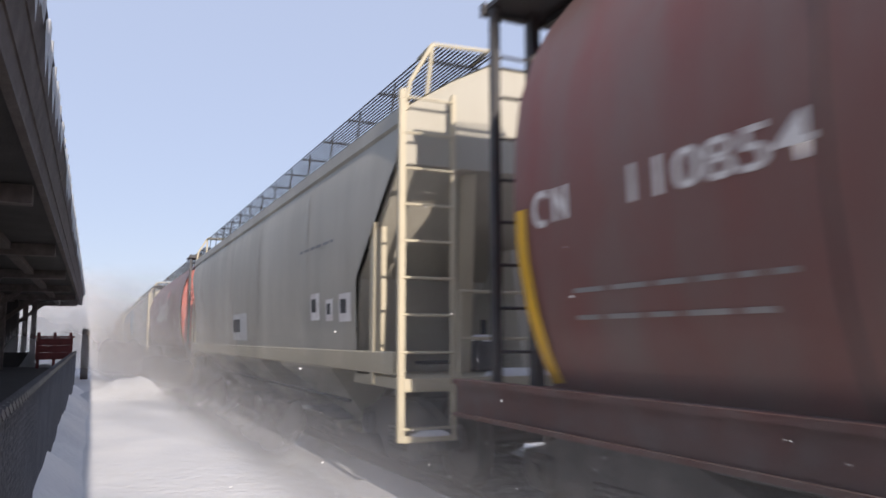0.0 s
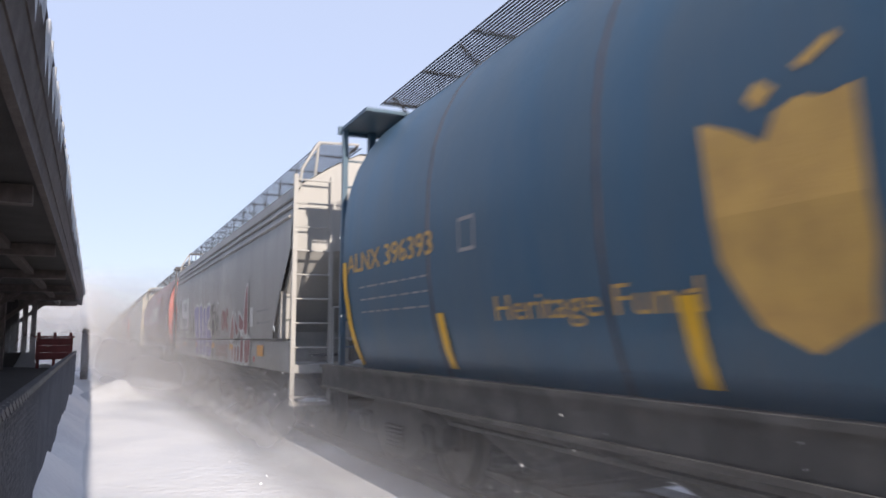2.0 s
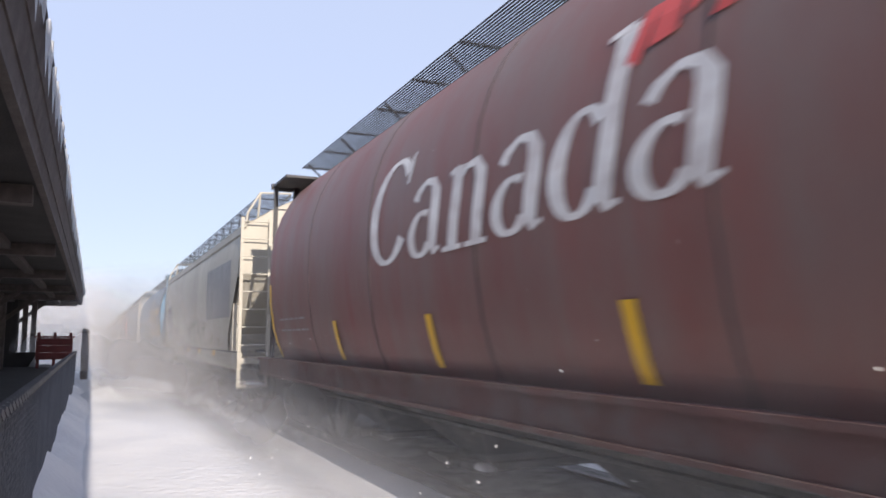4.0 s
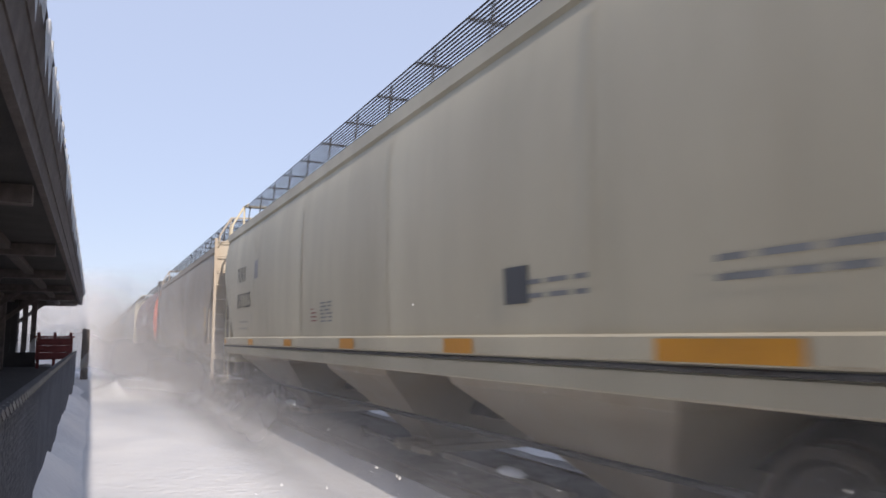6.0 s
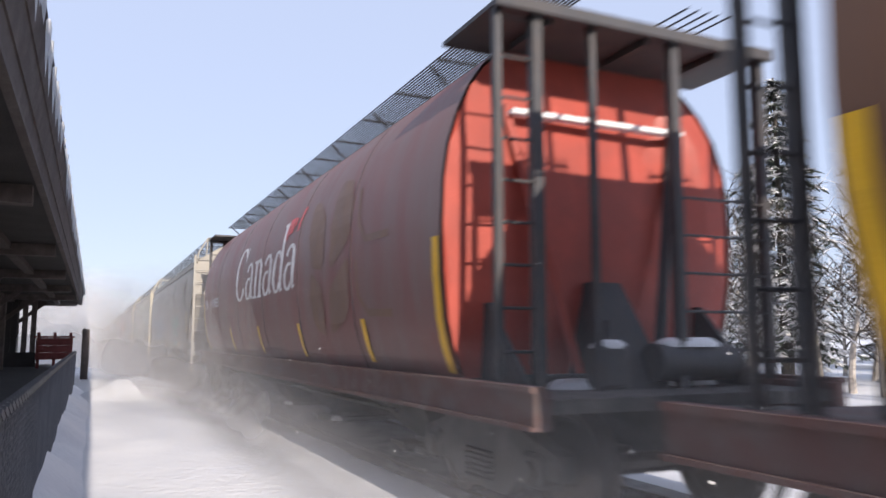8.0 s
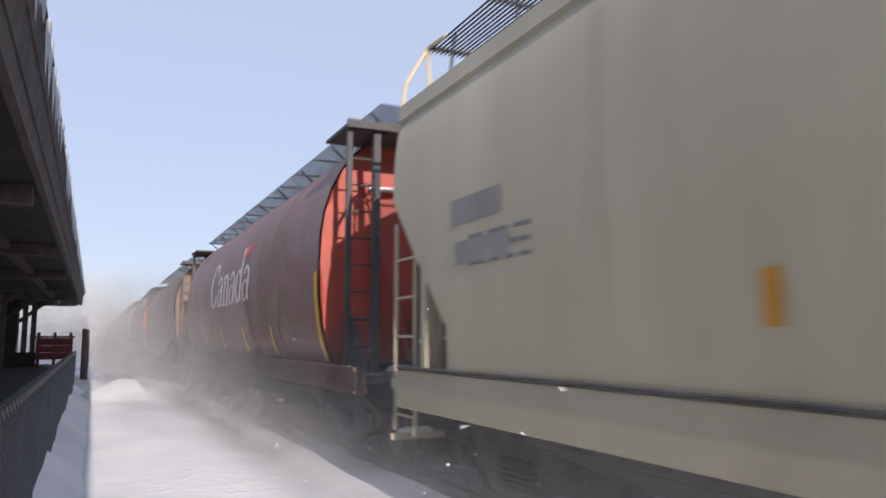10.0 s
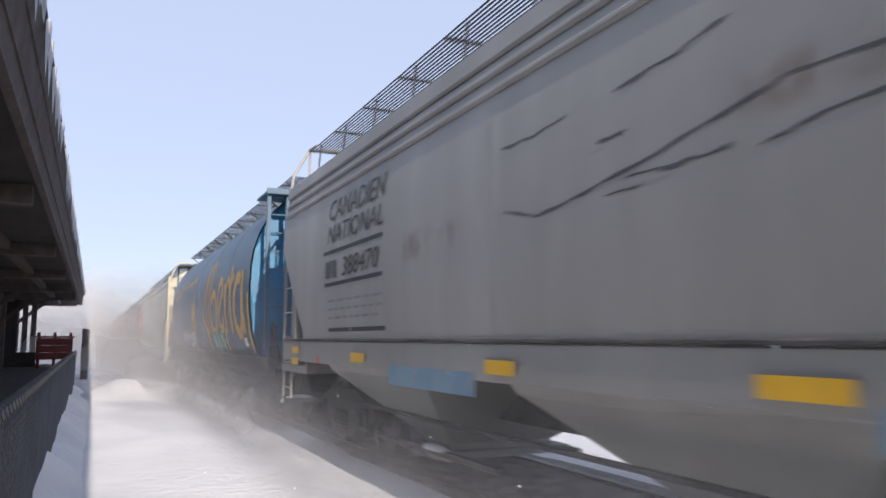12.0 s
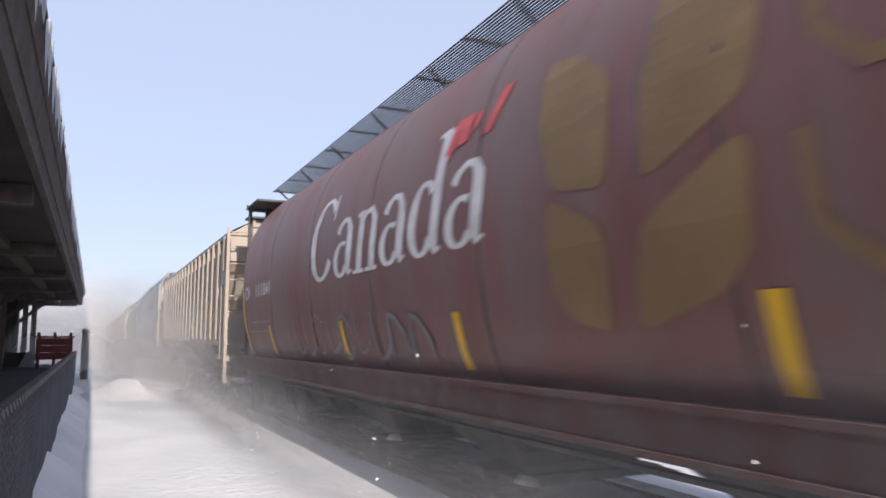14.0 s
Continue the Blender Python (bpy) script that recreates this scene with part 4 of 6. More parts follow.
def violet_car(k):
    car = straight_car("grey hopper car with violet and maroon graffiti", SMOOTH, M["grey"], k, bands=3, rear=16.9, sill_depth=0.44)
    part("number_panel", bars([(2.5, 1.76, 1.78, 0.88), (2.15, 1.78, 0.35, 0.25)], SMOOTH, 0.010), M["panel"], car, "white panel for the car number")
    part("owner_mark", lettering("FURX", SMOOTH, 2.93, 3.88, 2.26, 2.50, 0, 0.015, 0.01), M["black"], car)
    part("car_number", lettering("850699", SMOOTH, 2.7, 4.0, 1.82, 2.07, 0, 0.015, 0.01), M["black"], car)
    painted_letters(car, SMOOTH, [
        ((5.76, 2.25), (6.3, 2.36), (6.84, 2.27), (6.78, 1.9), (6.9, 1.5), (6.84, 1.0), (6.2, 0.98), (6.05, 1.5)), ((6.92, 2.3), (7.3, 2.36), (7.5, 2.2), (7.56, 1.59), (7.6, 1.2), (7.5, 1.0), (7.0, 1.0), (7.0, 1.6)),
        ((7.64, 2.19), (8.07, 2.28), (8.15, 1.9), (8.25, 1.5), (8.2, 1.0), (7.58, 1.0), (7.68, 1.6)),
        ((8.21, 2.2), (8.55, 2.28), (8.9, 2.3), (8.87, 1.9), (8.46, 1.84), (8.45, 1.72), (9.05, 1.66), (9.25, 1.45), (9.2, 1.12), (8.9, 0.96), (8.3, 1.0), (8.22, 1.6))], "purple", "panel")
    painted_strokes(car, SMOOTH, [(0.06, ((6.3, 1.95), (6.4, 1.8), (6.3, 1.65), (6.22, 1.8))), (0.05, ((7.8, 1.85), (7.95, 1.7), (7.8, 1.62))), (0.07, ((8.24, 1.28), (8.7, 1.34), (8.86, 1.22)))], "panel", 0.026)
    scribble(car, SMOOTH, 8.95, 1.98, 0.9, 0.28, "black", 12, 0.05, 4)
    scribble(car, SMOOTH, 9.65, 1.5, 0.7, 0.5, "black", 19, 0.05, 3)
    painted_strokes(car, SMOOTH, [(0.16, ((9.2, 1.7), (9.3, 1.86), (9.46, 1.8), (9.46, 1.58), (9.3, 1.52), (9.2, 1.66))), (0.2, ((9.22, 1.24), (9.42, 1.12))), (0.05, ((8.88, 1.7), (9.05, 1.68))), (0.12, ((5.66, 2.1), (5.62, 1.75), (5.7, 1.55)))], "charcoal")
    scribble(car, SMOOTH, 4.5, 1.8, 1.0, 0.3, "greypatch", 15, 0.03, 5)
    scribble(car, SMOOTH, 4.6, 1.52, 1.0, 0.22, "charcoal", 16, 0.035, 5)
    scribble(car, SMOOTH, 3.1, 1.5, 0.7, 0.25, "charcoal", 17, 0.03, 3)
    scribble(car, SMOOTH, 4.0, 1.06, 0.7, 0.22, "greypatch", 18, 0.03, 4)
    painted_strokes(car, SMOOTH, [(0.05, ((4.9, 1.04), (4.95, 1.24), (5.2, 1.3), (5.5, 1.26), (5.6, 1.04))), (0.04, ((5.1, 1.1), (5.3, 1.22), (5.45, 1.08))), (0.04, ((4.5, 1.26), (4.75, 1.28), (4.62, 1.05)))], "charcoal")
    scribble(car, SMOOTH, 10.65, 1.6, 0.85, 0.45, "maroon", 22, 0.10, 4)
    scribble(car, SMOOTH, 9.85, 1.05, 1.6, 0.28, "maroon", 23, 0.06, 7)
    painted_letters(car, SMOOTH, [
        ((11.76, 1.52), (12.0, 1.85), (12.2, 2.02), (12.27, 1.7), (12.25, 1.42), (11.78, 1.40)), ((12.42, 1.98), (12.58, 1.78), (12.82, 1.56), (12.5, 1.46), (12.36, 1.7)), ((12.77, 1.98), (13.1, 1.88), (13.36, 1.78), (13.3, 1.58), (12.85, 1.60)),
        ((13.3, 1.6), (13.4, 1.95), (13.58, 2.4), (13.78, 2.46), (13.78, 1.58), (13.5, 1.46)), ((11.85, 1.32), (12.1, 1.02), (12.27, 1.0), (12.3, 1.32)), ((12.35, 1.32), (12.6, 1.32), (12.62, 1.0), (12.3, 0.97)),
        ((12.68, 1.35), (12.92, 1.32), (12.95, 1.0), (12.66, 0.97)), ((13.02, 1.56), (13.34, 1.49), (13.38, 0.99), (13.0, 0.96)), ((13.45, 1.46), (14.05, 1.5), (13.95, 1.0), (13.45, 0.97))], "maroon", "panel", 0.06)
    scribble(car, SMOOTH, 1.3, 2.1, 1.0, 0.5, "greypatch", 14, 0.04, 3)
    sill_strips(car, [(1.15, 1.16, 0.25, 0.18), (3.5, 1.24, 0.5, 0.11), (6.3, 1.24, 0.3, 0.11), (9.35, 1.24, 0.35, 0.11), (11.85, 1.24, 0.4, 0.10), (14.7, 1.16, 0.5, 0.18)], "orange")
    reflectors(car, SMOOTH, [(1.85, 1.1, 0.11, 0.09), (14.25, 1.05, 0.14, 0.09)], "redspray")
    part("data_panel", bars([(13.9, 1.66, 0.32, 0.34)], SMOOTH, 0.014), M["panel"], car)
    part("small_print", bars(print_block(random.Random(k), 14.5, 1.9, 1.0, 2, 0.05, 0.2) + print_block(random.Random(k), 2.2, 1.28, 1.0, 2, 0.04, 0.1), SMOOTH), M["greypatch"], car)
    return car


def patch_car(k):
    car = straight_car("light grey hopper car with dark grey patches, rust specks", DEEP, M["pale"], k, sill_depth=0.31)
    bm = bmesh.new()
    blob(bm, [(1.55, 2.6), (2.4, 2.62), (3.2, 2.62), (3.35, 2.0), (3.55, 1.75), (2.6, 1.85), (2.0, 1.9), (1.7, 2.2), (1.55, 2.6)])
    part("number_patch", lay_on_side(bm, DEEP), M["greypatch"], car, "dark grey painted patch")
    part("owner_mark", lettering("SMW", DEEP, 1.75, 2.7, 2.34, 2.55, 0, 0.012), M["black"], car)
    part("car_number", lettering("645396", DEEP, 2.0, 3.1, 1.98, 2.17, 0, 0.012), M["panel"], car)
    part("paint_patch", bars([(12.2, 1.9, 3.6, 1.2)], DEEP), M["greypatch"], car, "large dark grey painted patch")
    painted_strokes(car, DEEP, [(0.03, ((9.02, 1.82), (9.3, 1.86), (9.66, 1.86), (9.72, 1.74))), (0.03, ((9.8, 1.68), (9.9, 1.88), (10.3, 1.93), (10.42, 1.80))), (0.03, ((10.42, 1.89), (10.65, 1.94), (10.88, 1.92), (11.0, 1.83), (10.76, 1.76))), (0.03, ((10.48, 1.66), (10.65, 1.6), (10.88, 1.58)))], "charcoal")
    painted_strokes(car, DEEP, [(0.10, ((9.95, 1.88), (10.1, 1.84), (10.35, 1.9))), (0.14, ((9.96, 1.58), (10.08, 1.6)))], "green")
    for a, u in ((11.32, 2.05), (11.36, 1.93), (11.6, 1.9), (11.36, 1.83), (11.66, 2.18), (11.55, 1.84), (11.9, 1.7), (11.8, 1.5)):
        painted_strokes(car, DEEP, [(0.03, ((a, u), (a + 0.1, u + 0.01)))], "charcoal")
    part("small_print", bars([(7.86, 1.71, 0.85, 0.025), (7.86, 1.46, 0.85, 0.025)] + print_block(random.Random(k), 7.95, 1.62, 0.6, 3, 0.02, 0.05), DEEP), M["black"], car)
    part("data_panel", bars(print_block(random.Random(4), 7.35, 1.66, 0.3, 4, 0.025, 0.04), DEEP), M["maroon"], car)
    rust_specks(car, DEEP, 4.4, 1.42, 1.6, 0.5, 31)
    rust_specks(car, DEEP, 7.7, 1.36, 1.9, 0.6, 32)
    rust_specks(car, DEEP, 2.6, 1.40, 1.0, 0.4, 33)
    rust_specks(car, DEEP, 10.0, 1.4, 2.5, 0.5, 34)
    rust_specks(car, DEEP, 5.6, 1.3, 1.9, 0.3, 35)
    rust_specks(car, DEEP, 8.0, 1.22, 0.9, 0.75, 36)
    rust_specks(car, DEEP, 12.2, 1.25, 2.4, 0.45, 37)
    sill_strips(car, [(2.4, 1.1, 0.35, 0.12), (6.55, 1.07, 0.4, 0.11), (8.65, 1.07, 0.42, 0.12), (11.0, 1.07, 0.45, 0.12), (13.6, 1.07, 0.45, 0.12)])
    return car


def rust_material():
    """Rust bled into the paint: soft ragged stains that fade out at their edges."""
    m = bpy.data.materials.new("bled_rust")
    m.use_nodes = True
    t, L = m.node_tree, m.node_tree.links
    b = t.nodes["Principled BSDF"]
    b.inputs["Roughness"].default_value = 0.85
    co, sep = t.nodes.new("ShaderNodeTexCoord"), t.nodes.new("ShaderNodeSeparateXYZ")
    L.new(co.outputs["Generated"], sep.inputs[0])
    mp = t.nodes.new("ShaderNodeMapping")
    mp.inputs["Scale"].default_value = (4.0, 4.5, 1.8)
    L.new(co.outputs["Object"], mp.inputs[0])
    n = t.nodes.new("ShaderNodeTexNoise")
    n.inputs["Scale"].default_value, n.inputs["Detail"].default_value, n.inputs["Roughness"].default_value = 1.0, 9.0, 0.68
    L.new(mp.outputs[0], n.inputs[0])
    ramp = t.nodes.new("ShaderNodeValToRGB")
    ramp.color_ramp.elements[0].position, ramp.color_ramp.elements[0].color = 0.35, (0.28, 0.17, 0.09, 1)
    ramp.color_ramp.elements[1].position, ramp.color_ramp.elements[1].color = 0.75, (0.17, 0.085, 0.04, 1)
    L.new(n.outputs["Fac"], ramp.inputs[0])
    L.new(ramp.outputs[0], b.inputs["Base Color"])
    fac = None
    for axis in ("Y", "Z"):
        r = t.nodes.new("ShaderNodeMath")
        r.operation = "PINGPONG"
        r.inputs[1].default_value = 0.5
        L.new(sep.outputs[axis], r.inputs[0])
        e = t.nodes.new("ShaderNodeMapRange")
        e.interpolation_type = "SMOOTHSTEP"
        e.inputs["From Max"].default_value = 0.4
        L.new(r.outputs[0], e.inputs[0])
        if fac is None:
            fac = e.outputs[0]
        else:
            k = t.nodes.new("ShaderNodeMath")
            k.operation = "MULTIPLY"
            L.new(fac, k.inputs[0])
            L.new(e.outputs[0], k.inputs[1])
            fac = k.outputs[0]
    a = t.nodes.new("ShaderNodeMapRange")
    a.inputs["From Min"].default_value, a.inputs["From Max"].default_value = 0.46, 0.70
    a.inputs["To Max"].default_value = 0.8
    L.new(n.outputs["Fac"], a.inputs[0])
    k = t.nodes.new("ShaderNodeMath")
    k.operation = "MULTIPLY"
    L.new(fac, k.inputs[0])
    L.new(a.outputs[0], k.inputs[1])
    L.new(k.outputs[0], b.inputs["Alpha"])
    return m


M["bled"] = rust_material()


def rust_specks(car, table, along, up, width, height, seed):
    """A stain of that width and height, laid on the car's side."""
    bm = stroke(bmesh.new(), [(along + width * i / 4, up + height / 2) for i in range(5)], height)
    part("rust_stain", lay_on_side(bm, table, 0.003), M["bled"], car, "brown rust stain")


def tanned_car(k):
    car = straight_car("tan weathered hopper car with yellow strips", SHALLOW, M["stained"], k, line=False, rear=16.5, sill_depth=0.16)
    for a in (10.9, 13.1, 15.35):
        reflectors(car, SHALLOW, [(a, 1.5, 0.12, 0.75 if a > 15 else 0.3)])
    return car


def orange_car(k):
    car = straight_car("cream hopper car with orange sill strips", SHALLOW, M["cream"], k, rear=17.1, sill_depth=0.12, bays=((1.9, 5.9), (7.9, 10.1), (11.5, 14.3)), bay_paint=M["stained"])
    part("owner_mark", lettering("FURX", SHALLOW, 2.1, 2.95, 2.52, 2.80, 0, 0.012), M["black"], car)
    part("car_number", lettering("851225", SHALLOW, 2.1, 3.45, 2.02, 2.30, 0, 0.012), M["black"], car)
    part("small_print", bars(print_block(random.Random(k), 2.3, 1.75, 0.8, 2, 0.04, 0.12) + print_block(random.Random(k + 1), 14.7, 1.8, 0.9, 2, 0.05, 0.09) + print_block(random.Random(k + 4), 13.0, 1.8, 0.7, 2, 0.05, 0.09), SHALLOW), M["greypatch"], car)
    part("notice", bars([(12.73, 1.68, 0.32, 0.25)], SHALLOW, 0.008), M["charcoal"], car, "small dark notice plate")
    part("notice", bars([(3.75, 2.5, 0.3, 0.32)], SHALLOW, 0.008), M["greydust"], car, "small grey notice plate")
    part("data_panel", bars(print_block(random.Random(k), 8.05, 1.88, 0.5, 6, 0.03, 0.045), SHALLOW), M["greypatch"], car)
    part("data_panel", bars(print_block(random.Random(k + 2), 7.6, 1.82, 0.28, 4, 0.025, 0.05), SHALLOW), M["maroon"], car)
    part("ledge", abox(-1.615, -1.56, -15.6, -0.75, 1.33, 1.475, bevel=0.015), M["cream"], car, "white projecting sill ledge")
    rows = [(0.75, 1.35, 0.3, 0.08), (3.45, 1.34, 0.45, 0.10), (6.25, 1.34, 0.45, 0.10), (9.0, 1.34, 0.5, 0.11), (11.8, 1.34, 0.5, 0.11), (14.3, 1.34, 0.88, 0.11), (16.6, 1.33, 0.3, 0.11)]
    sill_strips(car, [(a, u, l, h) for a, u, l, h in rows], "orange")
    for c in car.children:
        if c.name.startswith("reflector"):
            c.location.x = -0.02
    return car


def bluetag_car(k):
    car = straight_car("rust-streaked grey hopper car with pale blue graffiti", SHALLOW, M["grey2"], k, line=False, rear=16.83, sill_depth=0.14, bays=((2.55, 5.36), (6.91, 9.75), (11.3, 14.2)))
    part("owner_mark", lettering("FURX", SHALLOW, 1.45, 2.25, 2.22, 2.42, 0, 0.012), M["black"], car)
    part("car_number", lettering("845453", SHALLOW, 1.55, 2.55, 1.86, 2.07, 0, 0.012), M["black"], car)
    part("small_print", bars(print_block(random.Random(k), 1.5, 1.7, 1.3, 1, 0.04) + print_block(random.Random(k), 6.8, 1.75, 0.7, 4, 0.03, 0.07), SHALLOW), M["greypatch"], car)
    painted_strokes(car, SHALLOW, [
        (0.16, ((3.33, 2.33), (3.42, 2.0), (3.52, 1.75), (3.79, 1.37))), (0.15, ((3.56, 1.98), (3.85, 2.08), (4.15, 2.04), (4.46, 1.85), (4.49, 1.38))), (0.10, ((3.02, 1.58), (3.2, 1.75), (3.3, 1.62), (3.18, 1.5))),
        (0.18, ((4.74, 2.06), (4.70, 1.7), (4.69, 1.38))), (0.13, ((5.17, 2.05), (5.04, 1.88))), (0.20, ((5.28, 1.38), (5.22, 1.7), (5.42, 2.12), (5.62, 2.1), (5.66, 1.7), (5.6, 1.38))),
        (0.17, ((5.82, 1.62), (5.98, 1.8), (6.13, 2.06), (6.08, 1.7), (6.22, 1.38))), (0.14, ((5.8, 1.63), (6.08, 1.6))), (0.11, ((6.43, 2.34), (6.41, 1.9), (6.42, 1.40))),
        (0.20, ((6.46, 2.27), (6.65, 2.2), (6.92, 2.12))), (0.20, ((6.6, 1.9), (6.95, 1.99), (7.28, 1.88), (7.42, 1.66), (7.36, 1.42)))], "skyblue")
    scribble(car, SHALLOW, 8.25, 1.76, 0.95, 0.33, "skyblue", 58, 0.04, 3)
    painted_letters(car, SHALLOW, [((11.17, 1.2), (11.15, 1.8), (11.32, 2.12), (11.6, 2.2), (11.95, 2.05), (12.2, 1.7), (12.2, 1.22)), ((12.0, 1.22), (12.02, 2.05), (12.3, 2.22), (12.55, 2.1), (12.7, 1.7), (12.7, 1.25)), ((12.55, 1.25), (12.58, 1.95), (12.85, 2.24), (13.2, 2.2), (13.15, 1.95), (13.62, 1.76), (13.6, 1.36), (13.1, 1.25))], "teal", "paleteal", 0.05)
    painted_strokes(car, SHALLOW, [(0.10, ((11.75, 1.72), (11.45, 1.82), (11.32, 1.5), (11.55, 1.36), (11.95, 1.42), (11.95, 1.7), (11.7, 1.78))), (0.14, ((12.3, 1.44), (12.65, 1.52), (12.7, 1.4))),
                                  (0.12, ((13.2, 1.78), (12.8, 1.72), (12.95, 1.78), (13.45, 1.7), (13.5, 1.45), (12.95, 1.42)))], "pinkgrey", 0.024)
    painted_strokes(car, SHALLOW, [(0.08, ((11.7, 1.68), (11.55, 1.55), (11.75, 1.48), (11.85, 1.62))), (0.07, ((11.6, 1.95), (11.75, 2.08), (11.85, 1.9))), (0.07, ((12.1, 1.85), (12.25, 2.1), (12.4, 1.75))), (0.08, ((12.95, 2.1), (12.75, 2.0), (12.85, 1.86))), (0.07, ((13.2, 1.56), (13.4, 1.6), (13.3, 1.5)))], "grey2", 0.026)
    scribble(car, SHALLOW, 13.8, 1.6, 0.8, 0.4, "panel", 54, 0.035, 3)
    part("small_print", bars(print_block(random.Random(k), 14.5, 1.95, 0.5, 2, 0.04, 0.08), SHALLOW), M["greypatch"], car)
    for a, u, w, h, sd in ((6.7, 2.8, 0.9, 0.75, 91), (8.6, 2.95, 0.8, 0.55, 92), (10.6, 2.5, 1.3, 1.05, 93), (13.9, 2.2, 1.7, 1.25, 94), (4.3, 2.5, 0.9, 0.9, 95), (2.2, 2.4, 0.8, 0.9, 96), (6.4, 2.5, 1.2, 0.9, 97)):
        rust_specks(car, SHALLOW, a, u, w, h, sd)
    sill_strips(car, [(2.8, 1.21, 0.36, 0.11), (4.5, 1.20, 0.42, 0.12), (6.45, 1.19, 0.45, 0.13), (9.3, 1.19, 0.4, 0.13), (11.5, 1.20, 0.4, 0.13), (13.5, 1.20, 0.42, 0.13)])
    for pts in (((1.10, 2.2), (1.16, 1.8), (1.34, 1.45)), ((15.60, 2.25), (15.62, 1.85), (15.68, 1.45))):
        part("reflector", lay_on_side(stroke(bmesh.new(), pts, 0.11), SHALLOW, 0.012), M["yellow"], car, "yellow reflective strip")
    return car


def greentag_car(k):
    car = straight_car("cream hopper car with dull green graffiti", DEEP, M["cream"], k, sill_depth=0.33)
    part("small_print", bars(print_block(random.Random(k), 2.0, 2.2, 0.9, 3, 0.05, 0.1) + print_block(random.Random(k), 14.2, 2.05, 0.55, 3, 0.04, 0.09) + print_block(random.Random(k), 8.0, 1.62, 0.5, 4, 0.03, 0.06), DEEP), M["greypatch"], car)
    painted_strokes(car, DEEP, [(0.34, ((9.05, 1.8), (9.08, 1.5), (9.1, 1.2))), (0.2, ((9.65, 1.7), (9.95, 1.78), (10.2, 1.62))), (0.36, ((9.9, 1.6), (10.0, 1.4), (10.05, 1.1))), (0.18, ((10.3, 1.76), (10.5, 1.6))), (0.16, ((10.75, 1.86), (10.72, 1.58))), (0.3, ((10.4, 1.42), (10.65, 1.3), (10.7, 1.15))),
                               (0.14, ((10.95, 1.25), (11.48, 1.24))), (0.2, ((9.75, 1.05), (10.2, 1.0), (10.5, 0.96)))], "green")
    painted_strokes(car, DEEP, [(0.05, ((10.2, 1.72), (10.3, 1.55), (10.6, 1.55), (10.9, 1.48), (11.25, 1.43))), (0.05, ((10.25, 1.3), (10.35, 1.5), (10.6, 1.52), (10.75, 1.35), (10.72, 1.15))), (0.05, ((11.25, 1.42), (10.95, 1.36), (10.82, 1.2))), (0.05, ((10.35, 1.15), (10.5, 1.38), (10.66, 1.2))),
                               (0.06, ((9.7, 1.6), (9.85, 1.3), (9.9, 1.12))), (0.05, ((10.6, 1.1), (10.7, 0.98), (11.0, 1.05), (11.45, 1.0))), (0.05, ((10.65, 0.92), (10.85, 1.08), (11.05, 0.9), (11.5, 0.84))), (0.08, ((10.7, 1.08), (10.62, 0.9)))], "black", 0.022)
    scribble(car, DEEP, 8.78, 1.5, 0.6, 0.3, "panel", 62, 0.035, 3)
    scribble(car, DEEP, 8.8, 1.2, 0.55, 0.28, "panel", 66, 0.035, 3)
    scribble(car, DEEP, 8.85, 1.0, 0.25, 0.14, "panel", 67, 0.03, 1)
    scribble(car, DEEP, 11.85, 0.92, 0.6, 0.26, "panel", 65, 0.06, 3)
    part("paint_patch", bars([(1.7, 2.34, 0.8, 0.2)], DEEP), M["greydust"], car, "faded grey painted patch")
    part("paint_patch", bars([(1.75, 2.02, 0.85, 0.18)], DEEP), M["greydust"], car, "faded grey painted patch")
    rust_specks(car, DEEP, 7.15, 1.35, 0.4, 0.4, 68)
    p = part("notice", bars([(14.44, 1.29, 0.43, 0.25)], DEEP, 0.008), M["black"], car, "black notice plate")
    part("print", bars([(14.48, 1.35, 0.16, 0.15), (14.67, 1.35, 0.16, 0.15), (14.44, 1.325, 0.43, 0.015), (14.44, 1.28, 0.43, 0.015), (14.44, 1.53, 0.43, 0.015)], DEEP, 0.012), M["panel"], p)
    reflectors(car, DEEP, [(15.0, 1.25, 0.11, 0.84), (12.27, 1.25, 0.07, 0.4), (7.2, 1.5, 0.10, 0.3), (4.75, 1.5, 0.10, 0.25)], "orange")
    return car


